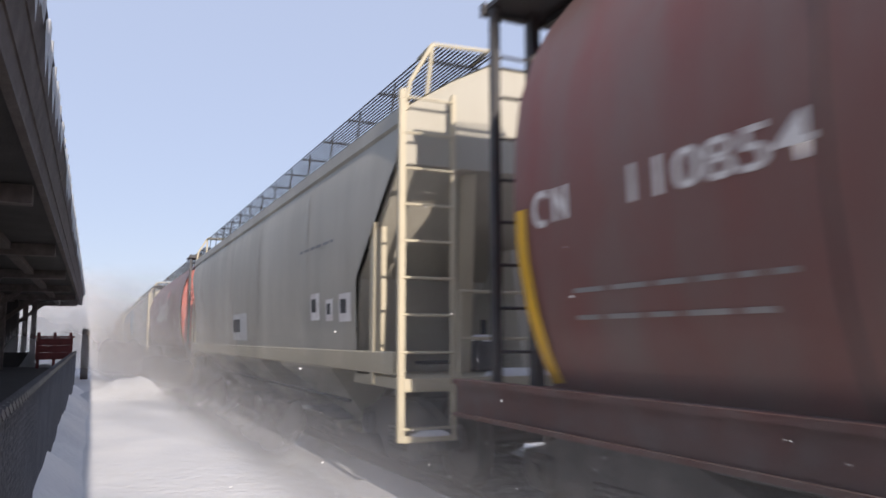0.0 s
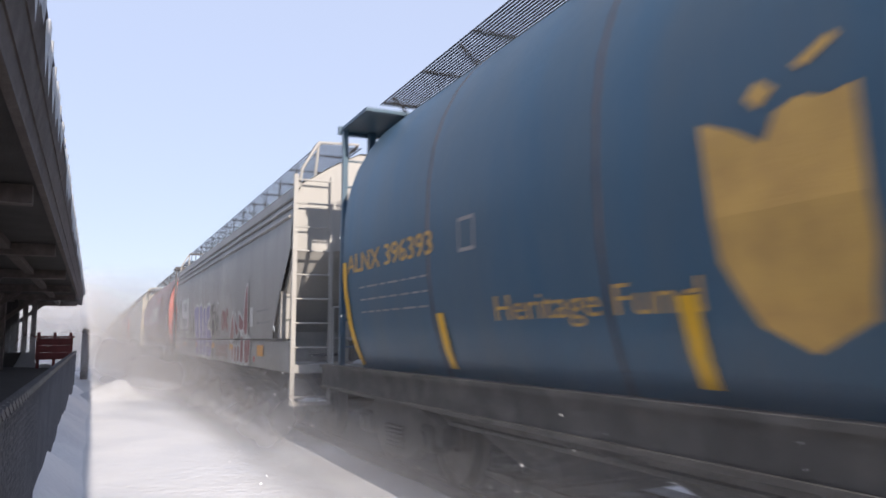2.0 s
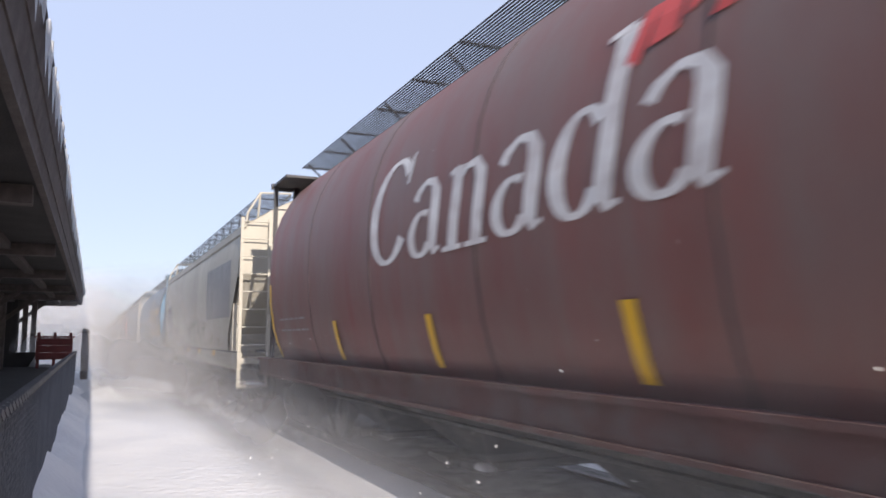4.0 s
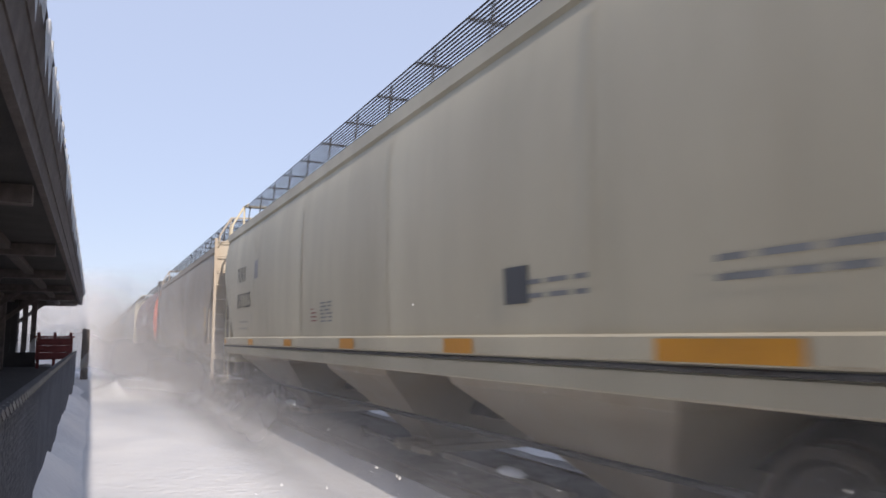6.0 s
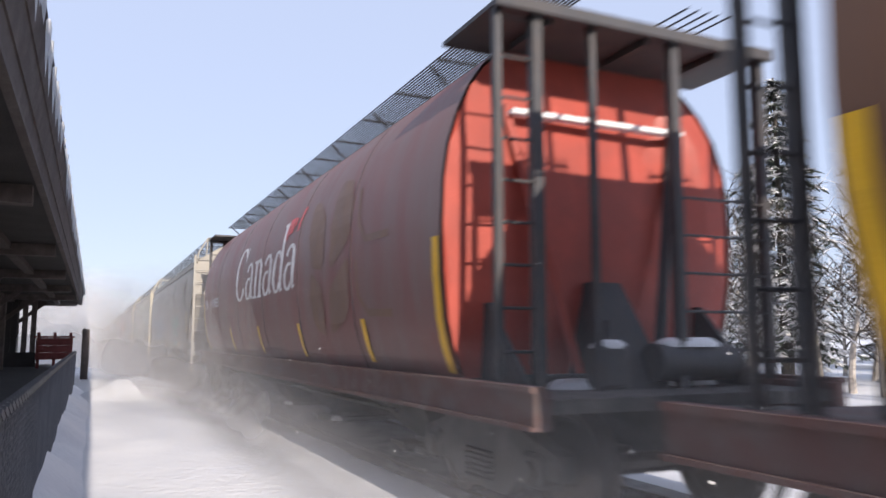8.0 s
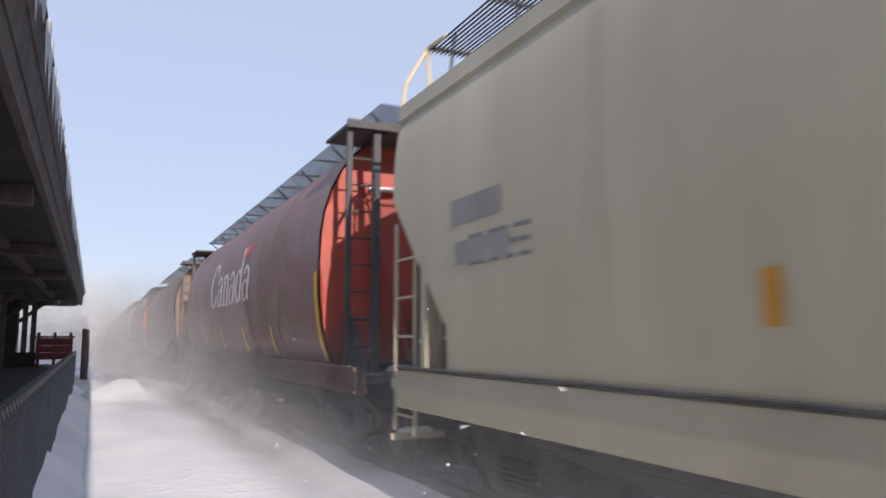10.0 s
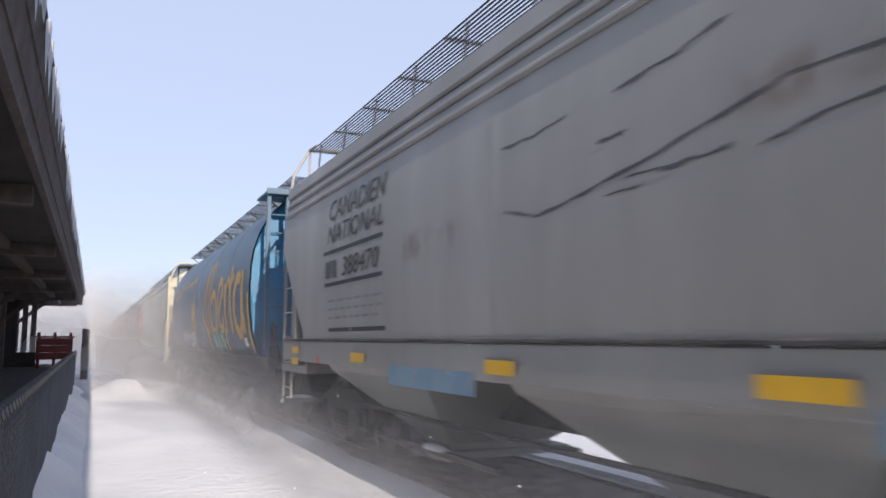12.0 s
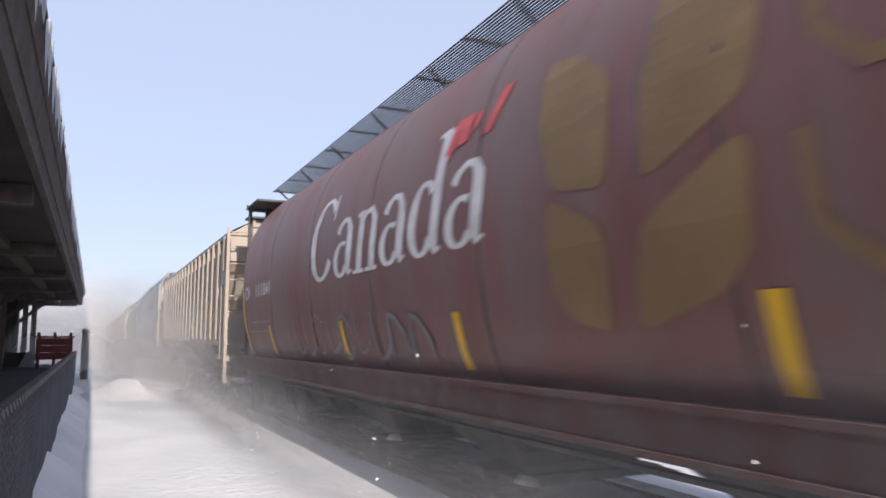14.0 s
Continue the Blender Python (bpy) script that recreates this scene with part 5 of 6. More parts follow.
def worm_car(k):
    car = straight_car("grey hopper car with large dark looping mark", SMOOTH, M["grey"], k, bands=3)
    bm = bmesh.new()
    def round_path(pts, n=5):
        out = [pts[0]]
        for a, b, c in zip(pts, pts[1:], pts[2:]):
            a, b, c = Vector(a), Vector(b), Vector(c)
            p, q = b + (a - b).normalized() * 0.28, b + (c - b).normalized() * 0.28
            for i in range(n + 1):
                t = i / n
                out.append(tuple(p * (1 - t) ** 2 + b * 2 * t * (1 - t) + q * t * t))
        return out + [pts[-1]]
    path = [(12.55, 2.92), (11.05, 2.9), (11.05, 1.74), (12.78, 1.74), (12.78, 2.95), (13.3, 2.95), (14.25, 1.74), (14.85, 1.74), (14.88, 3.05)]
    stroke(bm, round_path(path), 0.24)
    part("owner_emblem", lay_on_side(bm, SMOOTH), M["charcoal"], car, "large dark grey looping line emblem")
    part("owner_name", lettering("CANADIEN", SMOOTH, 2.85, 4.8, 2.86, 3.10, 0.25, 0.012), M["black"], car)
    part("owner_name", lettering("NATIONAL", SMOOTH, 2.78, 4.72, 2.58, 2.80, 0.25, 0.012), M["black"], car)
    part("car_number", lettering("388470", SMOOTH, 3.38, 4.6, 2.16, 2.38, 0.15, 0.012), M["black"], car)
    part("owner_mark", bars([(2.7, 2.17, 0.18, 0.2), (2.95, 2.17, 0.18, 0.2)], SMOOTH, 0.010), M["charcoal"], car)
    part("rule_line", bars([(2.6, 2.46, 2.1, 0.045), (2.65, 2.07, 2.05, 0.045), (2.8, 1.53, 1.95, 0.045)], SMOOTH), M["black"], car)
    part("small_print", bars(print_block(random.Random(k), 2.8, 1.88, 1.9, 3, 0.045, 0.10), SMOOTH), M["greypatch"], car)
    rng = random.Random(9)
    for line in (((7.13, 2.78), (7.55, 2.77), (8.0, 2.81)), ((8.25, 2.56), (8.55, 2.57)), ((8.41, 2.82), (8.9, 2.86), (9.32, 2.94)), ((7.17, 2.33), (7.57, 2.23), (8.24, 2.31), (9.08, 2.45), (9.56, 2.54), (10.2, 2.53), (11.0, 2.5)),
                 ((8.49, 2.31), (8.88, 2.30), (9.31, 2.32)), ((9.4, 2.28), (9.7, 2.33), (10.3, 2.37)), ((8.31, 2.24), (8.67, 2.25))):
        pts = []
        for (x0, y0), (x1, y1) in zip(line, line[1:]):
            for i in range(5):
                pts.append((x0 + (x1 - x0) * i / 5, y0 + (y1 - y0) * i / 5 + rng.uniform(-0.008, 0.008), rng.uniform(0.008, 0.028)))
        part("scratch", lay_on_side(brush(bmesh.new(), pts, 0.001), SMOOTH), M["charcoal"], car, "scraped dark line in the paint")
    rust_specks(car, SMOOTH, 5.0, 2.1, 1.6, 0.35, 70)
    rust_specks(car, SMOOTH, 9.0, 2.35, 1.6, 0.35, 71)
    sill_strips(car, [(1.1, 1.25, 0.36, 0.09), (1.1, 1.10, 0.36, 0.09), (3.75, 1.2, 0.45, 0.1), (6.86, 1.2, 0.42, 0.1), (9.31, 1.2, 0.46, 0.1), (12.25, 1.2, 0.42, 0.1), (15.02, 1.23, 0.45, 0.09), (15.02, 1.08, 0.45, 0.08)])
    part("data_panel", bars([(12.83, 1.04, 0.45, 0.24)], SMOOTH, 0.030), M["black"], car)
    reflectors(car, SMOOTH, [(2.3, 1.14, 0.1, 0.09), (14.6, 1.1, 0.12, 0.09)], "redspray")
    part("sill_tag", bars([(4.86, 1.02, 1.8, 0.18)], SMOOTH, 0.012), M["skyblue"], car)
    part("sill_tag", bars([(9.85, 1.02, 1.3, 0.18)], SMOOTH, 0.012), M["skyblue"], car)
    return car


def ribbed_car(k):
    car = straight_car("tan ribbed hopper car with rust-coloured dirt", RIBBED, M["tan"], k, line=False, ribs=19, rear=16.8, sill_depth=0.08, cut_top=3.15, cut_low=2.1, bays=((1.76, 5.15), (6.56, 9.53), (11.1, 14.2)))
    posts = RIBS_AT
    for i, z, h in ((0, 1.46, 1.1), (5, 1.5, 0.4), (8, 1.48, 0.45), (9, 1.48, 0.48), (12, 1.5, 0.46), (16, 1.45, 0.85)):
        p = part("reflector", abox(-1.597, -1.593, -posts[i] - 0.055, -posts[i] + 0.055, z, z + h), M["yellow"], car, "yellow reflective strip on a side post")
    part("owner_mark", lettering("CNA", RIBBED, 2.4, 3.0, 2.1, 2.32, 0, 0.012), M["black"], car)
    part("car_number", lettering("384", RIBBED, 4.35, 4.95, 2.06, 2.30, 0, 0.012), M["black"], car)
    part("paint_patch", bars([(posts[13] + 0.3, 1.62, 0.35, 0.3), (posts[14] + 0.3, 1.62, 0.38, 0.3), (posts[15] + 0.3, 2.02, 0.32, 0.62)], RIBBED), M["charcoal"], car, "dark painted patch")
    part("paint_patch", bars([(posts[9] + 0.2, 1.56, 0.5, 0.15), (posts[8] - 0.55, 1.56, 0.35, 0.15)], RIBBED), M["greydust"], car, "pale grey painted patch")
    scribble(car, RIBBED, posts[11] + 0.08, 1.48, 0.75, 0.34, "skyblue", 77, 0.09, 3)
    part("small_print", bars(print_block(random.Random(k), 2.2, 1.85, 0.7, 2), RIBBED), M["greypatch"], car)
    return car


M["charcoal"] = mat("charcoal_paint", (0.075, 0.077, 0.082), 0.55, vary=0.15)
M["greydust"] = mat("dusty_white_print", (0.30, 0.28, 0.27), 0.6, vary=0.2)
M["panel"] = mat("off_white_paint", (0.55, 0.55, 0.54), 0.55, vary=0.1, dirt=(0.35, 0.34, 0.32), dirt_amount=0.25)
M["grey2"] = mat("rusty_grey_paint", (0.33, 0.32, 0.29), 0.6, dirt=(0.24, 0.20, 0.14), dirt_amount=0.4, scale=0.8, streaks=True)
M["pinkgrey"] = mat("pinkish_spray_paint", (0.42, 0.29, 0.29), 0.55, vary=0.15)
M["paleteal"] = mat("pale_teal_spray_paint", (0.36, 0.46, 0.42), 0.55, vary=0.15)
M["olive"] = mat("olive_yellow_paint", (0.30, 0.25, 0.06), 0.55, dirt=(0.15, 0.12, 0.06), dirt_amount=0.35)
CARS = {
    "red": red_car, "blue": alberta_car("ALNX 396277", False), "cream": orange_car, "pale": posters_car, "posters": posters_car,
    "canada1": canada_car("110854", False, (4.4, 7.0, 9.7, 12.1)), "canada2": canada_car("111035", False, (4.75, 7.65, 10.5, 13.3)), "canada3": canada_car("111841", True, (3.1, 7.0, 10.1, 13.22)),
    "violet": violet_car, "alberta1": alberta_car("ALNX 396393", False), "alberta2": alberta_car("ALNX 396010", True), "patch": patch_car,
    "tanned": tanned_car, "orange": orange_car, "bluetag": bluetag_car, "brown": brown_car, "greentag": greentag_car, "worm": worm_car, "ribbed": ribbed_car,
}
TRAIN = build_train()


# ---- the ground, the track ----
def ground_sheet():
    bm = bmesh.new()
    xs = [-3000, -600, -120, -30, -12, -6, -3, -2] + [-1.6 + 0.2 * i for i in range(20)] + [2.35, 2.5, 2.65, 2.8, 3.0, 3.2, 4.2, 5.2, 5.6, 6.2, 7, 8, 10, 14, 20, 40, 120, 600, 3000]
    ys = [-400, -100, -30, -10] + [-4 + 0.5 * i for i in range(110)] + [55, 60, 70, 90, 120, 160, 240, 400, 900, 4000]
    grid = []
    for y in ys:
        row = []
        for x in xs:
            z = GROUND_Z
            if abs(x) < 15 and y < 100:
                z += 0.05 * noise.noise((x * 0.6, y * 0.25, 0)) + 0.018 * noise.noise((x * 2.1, y * 1.1, 3))
            # drift heaped where the wind drops
            d = ((x - 1.2) / 1.15) ** 2 + ((y - 21.5) / 1.1) ** 2
            z += 0.46 * math.exp(-d ** 2 * 0.9) * (1 + 0.4 * noise.noise((x * 2, y * 1.5, 9)))
            if 1.8 < x < 5.6:
                k = min(1.0, (x - 1.8) / 1.0)
                z = z * (1 - k) + k * (-0.06 + 0.02 * noise.noise((x * 2, y, 4)))
            elif x >= 5.6 and x < 12:      # the bank falls away beyond the track, then rises to the trees
                z = -0.06 - 0.22 * min(1, (x - 5.6) / 1.2) + 0.7 * max(0.0, (x - 7.5) / 4.5) + 0.05 * noise.noise((x, y * 0.4, 5))
            elif x >= 12:
                z = 0.5
            row.append(bm.verts.new((x, y, z)))
        grid.append(row)
    for a, b in zip(grid, grid[1:]):
        for i in range(len(xs) - 1):
            bm.faces.new((a[i], a[i + 1], b[i + 1], b[i]))
    return tagged(new("ground", mesh_of("ground", bm, M["snow"], 60)), "bright wind-packed snow with a low drift", "snow", kind="structure")


ground_sheet()


def track():
    bed = thing("track", "steel rails half buried in shaded snow", "track", kind="structure")
    bm = bmesh.new()
    rows = []
    for i in range(260):
        y = -40 + 0.5 * i if i < 220 else 70 + 6.0 * (i - 220)
        rows.append([bm.verts.new((TRACK_X + x + (0.18 * noise.noise((x, y * 0.8, 7)) if abs(x) > 1.0 else 0.0), y, z + 0.03 * noise.noise((x * 3, y * 1.7, 2)))) for x, z in ((-1.05, -0.14), (-0.98, -0.035), (-0.6, -0.03), (0.0, -0.02), (0.6, -0.03), (1.1, -0.035), (1.25, -0.14))])
    for a, b in zip(rows, rows[1:]):
        for i in range(6):
            bm.faces.new((a[i], a[i + 1], b[i + 1], b[i]))
    # bed coloured darker than the snow on both sides
    part("ballast_bed", bm, M["ballast"], bed, "dark ballast bed with pale patches", smooth=60)
    for x in (-0.7525, 0.7525):
        rings = []
        for y in (-320, 340):
            prof = [(-0.07, -0.08), (0.07, -0.08), (0.07, -0.07), (0.012, -0.05), (0.012, -0.045), (0.036, -0.04), (0.036, 0.0), (-0.036, 0.0), (-0.036, -0.04), (-0.012, -0.045), (-0.012, -0.05), (-0.07, -0.07)]
            rings.append([(TRACK_X + x + a, y, b) for a, b in prof])
        part("rail", loft(rings), M["wheel"], bed, "worn steel rail")


track()


# ---- the station: canopy, fence, platform ----
CANOPY_END = 37.0


def canopy():
    c = thing("platform_canopy", "dark weathered wooden platform canopy hung with icicles", "canopy", kind="structure")
    y0, y1 = -30, CANOPY_END
    # sloping fascia in three lapped boards
    lines = [(-0.50, 2.94), (-0.475, 3.07), (-0.45, 3.19), (-0.43, 3.31), (-0.39, 3.48)]
    for k, ((xa, za), (xb, zb)) in enumerate(zip(lines, lines[1:])):
        o = 0.012 * (k % 2)
        part("fascia_board", loft([[(xa + o, y, za), (xb + o, y, zb), (xb - 0.05 + o, y, zb), (xa - 0.05 + o, y, za)] for y in (y0, y1)]), M["wood"], c)
    part("soffit", abox(-7.2, -0.56, y0, y1 - 0.02, 2.95, 3.0), M["soffit"], c, "boarded soffit, coloured near-black for the shade")
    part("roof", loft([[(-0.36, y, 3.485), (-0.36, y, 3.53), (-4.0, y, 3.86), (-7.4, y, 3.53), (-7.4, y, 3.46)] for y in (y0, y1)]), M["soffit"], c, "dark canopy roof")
    part("end_board", abox(-7.2, -0.44, y1 - 0.02, y1 + 0.04, 2.93, 3.45), M["wood"], c)
    part("fascia_edge", abox(-0.555, -0.49, y0, y1, 2.90, 2.945), M["wood"], c)
    for k in range(8):
        y = -2 + 5.2 * k
        post = part("post", abox(-2.95, -2.65, y - 0.15, y + 0.15, -0.1, 2.95, bevel=0.02), M["wood"], c, "square timber post")
        for s in (-1, 1):
            part("strut", beam(bmesh.new(), (-2.8, y + s * 0.12, 2.1), (-2.8, y + s * 1.0, 2.93), 0.13, 0.13), M["wood"], post)
            part("strut", beam(bmesh.new(), (-2.8 + s * 0.12, y, 2.1), (-2.8 + s * 1.1, y, 2.93), 0.13, 0.13), M["wood"], post)
        part("tie_beam", abox(-6.8, -0.6, y - 0.1, y + 0.1, 2.76, 2.945), M["wood"], c)
    for k, x in enumerate((-5.8, -2.8, -1.3)):
        part("purlin", abox(x - 0.08, x + 0.08, y0, y1 - 0.1, 2.84, 2.94), M["wood"], c)
    rng = random.Random(8)
    y = 2.0
    while y < CANOPY_END - 0.3:
        n = rng.choice((1, 2, 3))
        for i in range(n):
            l = rng.uniform(0.06, 0.42) * (1.0 if i == 0 else 0.5)
            yy = y + 0.05 * i
            bm = bmesh.new()
            rod(bm, (-0.355, yy, 3.49), (-0.352, yy, 3.49 - l * 0.55), rng.uniform(0.012, 0.02), 7, 0.010)
            rod(bm, (-0.352, yy, 3.49 - l * 0.55), (-0.352, yy, 3.49 - l), 0.010, 7, 0.001)
            part("icicle", bm, M["ice"], c, "hanging icicle", smooth=60)
        y += rng.uniform(0.10, 0.55)


canopy()


def fence():
    f = thing("fence", "black slatted chain-link fence, snow drifted at its foot", "fence", kind="structure")
    x, y0, y1, top = -0.393, 1.5, 23.0, 1.09
    part("top_rail", rod(bmesh.new(), (x, y0, top), (x, y1, top), 0.022, 10), M["mesh"], f, "galvanised top rail with wire ties")
    y = y0
    while y <= y1:
        part("post", rod(bmesh.new(), (x - 0.03, y, -0.2), (x - 0.03, y, top - 0.01), 0.03, 10), M["slat"], f)
        y += 2.4
    slat = mesh_of("slat", abox(-0.004, 0.004, -0.029, 0.029, 0, 1.06), M["slat"])
    rng = random.Random(4)
    k = 0
    y = y0 + 0.04
    while y < y1 and k < 300:
        p = part("slat", slat, None, f)
        p.location = (x + rng.uniform(-0.004, 0.004), y, -0.02 + 0.02 * rng.random())
        p.scale = (1, 1, 1.0)
        y += 0.0635
        k += 1
    # diamond wire, woven in two directions
    bm = bmesh.new()
    y = y0 - 1.0
    s = 0.057
    while y < y1:
        for d in (1, -1):
            ya, yb = (y, y + 1.05) if d > 0 else (y + 1.05, y)
            beam(bm, (x + 0.012 + 0.003 * d, ya, -0.02), (x + 0.012 + 0.003 * d, yb, top), 0.0035, 0.0035)
        y += s * 1.5
    tagged(part("wire_mesh", bm, M["mesh"], f, "chain-link wire"), kind="stuff")
    bm = bmesh.new()
    y = y0
    while y < y1:
        beam(bm, (x, y, top + 0.02), (x + 0.01, y + 0.05, top - 0.02), 0.055, 0.03)
        y += 0.19
    tagged(part("wire_tie", bm, M["mesh"], f), kind="stuff")
    # heaped snow along the foot
    bm = bmesh.new()
    rows = []
    for i in range(120):
        y = y0 + (y1 - y0) * i / 119
        h = 0.10 + 0.16 * abs(noise.noise((0, y * 0.7, 2))) + (0.10 if int(y / 2.4) % 2 else 0.0)
        rows.append([bm.verts.new(p) for p in ((x + 0.014, y, -0.1), (x + 0.014, y, h), (x + 0.10, y, h * 0.75), (x + 0.32, y, -0.02), (x + 0.5, y, -0.12))])
    for a, b in zip(rows, rows[1:]):
        for i in range(4):
            bm.faces.new((a[i], b[i], b[i + 1], a[i + 1]))
    bmesh.ops.recalc_face_normals(bm, faces=bm.faces[:])
    tagged(new("snow_drift", mesh_of("snow_drift", bm, M["snow"], 60)), "snow drift heaped along the fence", "snow", kind="structure")


fence()


def platform_things():
    p = thing("platform", "near-black platform behind the fence", "platform", kind="structure")
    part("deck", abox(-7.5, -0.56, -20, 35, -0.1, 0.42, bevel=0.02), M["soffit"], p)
    # stacked red board crate at the end of the platform
    c = thing("board_barrier", "dark red board barrier on posts", "barrier", at=(-1.18, 30.0, 0.42))
    for k, (z0, z1) in enumerate(((0.30, 0.545), (0.55, 0.795), (0.80, 1.05))):
        part("board", abox(-0.58, 0.58, -0.03, 0.03, z0, z1, bevel=0.008), M["board"], c)
    for x in (-0.5, 0.0, 0.5):
        part("post", abox(x - 0.05, x + 0.05, 0.03, 0.12, 0.0, 1.24), M["board"], c)
    part("cross_bar", abox(-0.64, 0.64, -0.07, -0.03, 1.06, 1.12), M["board"], c)
    s = thing("marker_post", "dark wooden post at the end of the fence", "post", at=(-0.2, 31.0, -0.1))
    part("shaft", abox(-0.13, 0.13, -0.08, 0.08, 0, 1.88, bevel=0.015), M["wood"], s)
    part("cap", loft([[(-0.11, -0.08, 1.88), (0.11, -0.08, 1.88), (0.11, 0.08, 1.88), (-0.11, 0.08, 1.88)], [(-0.10, -0.07, 1.93), (0.03, -0.07, 1.9), (0.03, 0.07, 1.9), (-0.10, 0.07, 1.93)]]), M["wood"], s)


def dark_backdrop():
    w = thing("dark_backdrop", "near-black boards added to fill the dark under the canopy", "wall", kind="structure")
    # added boards, near-black, standing in for the shade behind the canopy posts
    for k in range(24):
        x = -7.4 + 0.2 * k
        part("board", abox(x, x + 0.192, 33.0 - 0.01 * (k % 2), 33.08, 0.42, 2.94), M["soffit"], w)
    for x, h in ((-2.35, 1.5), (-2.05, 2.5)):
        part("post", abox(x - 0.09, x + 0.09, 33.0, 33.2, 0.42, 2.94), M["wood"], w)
    part("low_backdrop", abox(-7.4, -1.85, 31.8, 31.9, 0.42, 0.95), M["soffit"], w)


dark_backdrop()
platform_things()


# ---- the far side of the line: trees ----
M["needles"] = mat("dark_green_needles", (0.06, 0.075, 0.05), 0.8, vary=0.35, scale=3)
M["birch"] = mat("pale_birch_bark", (0.42, 0.38, 0.34), 0.8, dirt=(0.08, 0.07, 0.06), dirt_amount=0.3, scale=5)


def conifer(x, y, height, seed):
    rng = random.Random(seed)
    t = thing("spruce_tree", "dark green spruce with snow on its boughs", "tree", "trees beyond the line", at=(x, y, 0.45))
    part("trunk", rod(bmesh.new(), (0, 0, -0.3), (0, 0, height), 0.16, 9, 0.02), M["bark"], t)
    green, white, wood = bmesh.new(), bmesh.new(), bmesh.new()
    z = 0.7
    while z < height - 0.1:
        reach = (1.75 * (1 - z / height) ** 0.75 + 0.12) * rng.uniform(0.75, 1.15)
        a0 = rng.uniform(0, 6)
        for k in range(9):
            a = a0 + 2 * math.pi * k / 9 + rng.uniform(-0.4, 0.4)
            r = reach * rng.uniform(0.65, 1.1)
            tip = Vector((math.cos(a) * r, math.sin(a) * r, z - 0.22 * r + rng.uniform(-0.1, 0.15)))
            base = Vector((0, 0, z + 0.1))
            rod(wood, base, tip, 0.018, 4, 0.005)
            n = int(6 + 16 * r)
            for i in range(n):
                p = base.lerp(tip, 0.15 + 0.87 * (i + rng.random()) / n)
                for s in (-1, 1):
                    l = rng.uniform(0.10, 0.26)
                    b = a + s * rng.uniform(0.5, 1.1)
                    q = p + Vector((math.cos(b) * l, math.sin(b) * l, -rng.uniform(0.0, 0.12)))
                    w = Vector((-math.sin(b), math.cos(b), rng.uniform(-0.6, 0.6))) * 0.035
                    bm = white if rng.random() < 0.5 else green
                    up = Vector((0, 0, 0.02 if bm is white else 0))
                    bm.faces.new([bm.verts.new(v + up) for v in (p - w, p + w, q + w * 0.4, q - w * 0.4)])
        z += rng.uniform(0.20, 0.32)
    part("branch", wood, M["bark"], t)
    tagged(part("needles", green, M["needles"], t), kind="stuff")
    tagged(part("snow_load", white, M["snow"], t, "snow on the boughs"), kind="stuff")
    return t


def birch(x, y, height, seed):
    rng = random.Random(seed)
    t = thing("birch_tree", "bare pale birch with fine frosted twigs", "tree", "trees beyond the line", at=(x, y, 0.45))
    bm, tw, sn = bmesh.new(), bmesh.new(), bmesh.new()
    p, d = Vector((0, 0, -0.3)), Vector((rng.uniform(-0.1, 0.1), rng.uniform(-0.1, 0.1), 1)).normalized()
    r = 0.05 + 0.008 * height
    n = 8
    for i in range(n):
        q = p + d * height / n
        rod(bm, p, q, r, 7, r * 0.8)
        if i > 1:
            for k in range(6):
                a = rng.uniform(0, 6.3)
                e = Vector((math.cos(a), math.sin(a), rng.uniform(0.6, 1.2))).normalized()
                b0 = p.lerp(q, rng.random())
                b1 = b0 + e * rng.uniform(0.5, 1.3)
                rod(tw, b0, b1, 0.014, 4, 0.006)
                for j in range(10):
                    c0 = b0.lerp(b1, rng.uniform(0.3, 1))
                    c1 = c0 + Vector((rng.uniform(-1, 1), rng.uniform(-1, 1), rng.uniform(-0.2, 0.9))) * rng.uniform(0.2, 0.45)
                    rod(sn if j % 3 == 0 else tw, c0, c1, 0.008, 3, 0.004)
        d = (d + Vector((rng.uniform(-0.12, 0.12), rng.uniform(-0.12, 0.12), 0))).normalized()
        p, r = q, r * 0.8
    part("trunk", bm, M["birch"], t)
    tagged(part("crown", tw, M["bark"], t), kind="stuff")
    tagged(part("frost", sn, M["snow"], t), kind="stuff")
    return t


TREES = [conifer(14.5, 12.6, 7.2, 100), conifer(19.5, 20.5, 8.5, 101)]
for k, (x, y, h) in enumerate(((13.2, 10.0, 4.6), (13.6, 11.0, 4.0), (15.0, 14.5, 5.2), (12.8, 13.2, 3.2))):
    TREES.append(birch(x, y, h, 200 + k))
TREE_SPOTS = ((1, 17.5, 8.0), (0, 22.0, 11.0), (1, 24.0, 16.5), (0, 18.0, 27.0), (1, 26.0, 24.0), (0, 29.0, 17.0), (1, 21.0, 4.0), (0, 27.0, 8.0), (2, 14.2, 8.2), (3, 16.5, 17.0), (4, 15.5, 6.6), (5, 17.5, 13.5), (2, 18.5, 10.5),
              (3, 20.0, 14.0), (4, 13.8, 15.8), (5, 12.4, 11.6), (5, 13.0, 9.2), (2, 16.0, 11.6), (4, 19.0, 18.0), (5, 14.6, 10.4), (3, 15.2, 9.4), (5, 12.6, 8.0), (2, 22.5, 21.0), (0, 33.0, 12.0), (1, 34.0, 20.0), (0, 32.0, 27.0))
for k, (which, x, y) in enumerate(TREE_SPOTS):
    copy_thing(TREES[which], pose(x, y, 0.45, 0, 0, 47.0 * k))


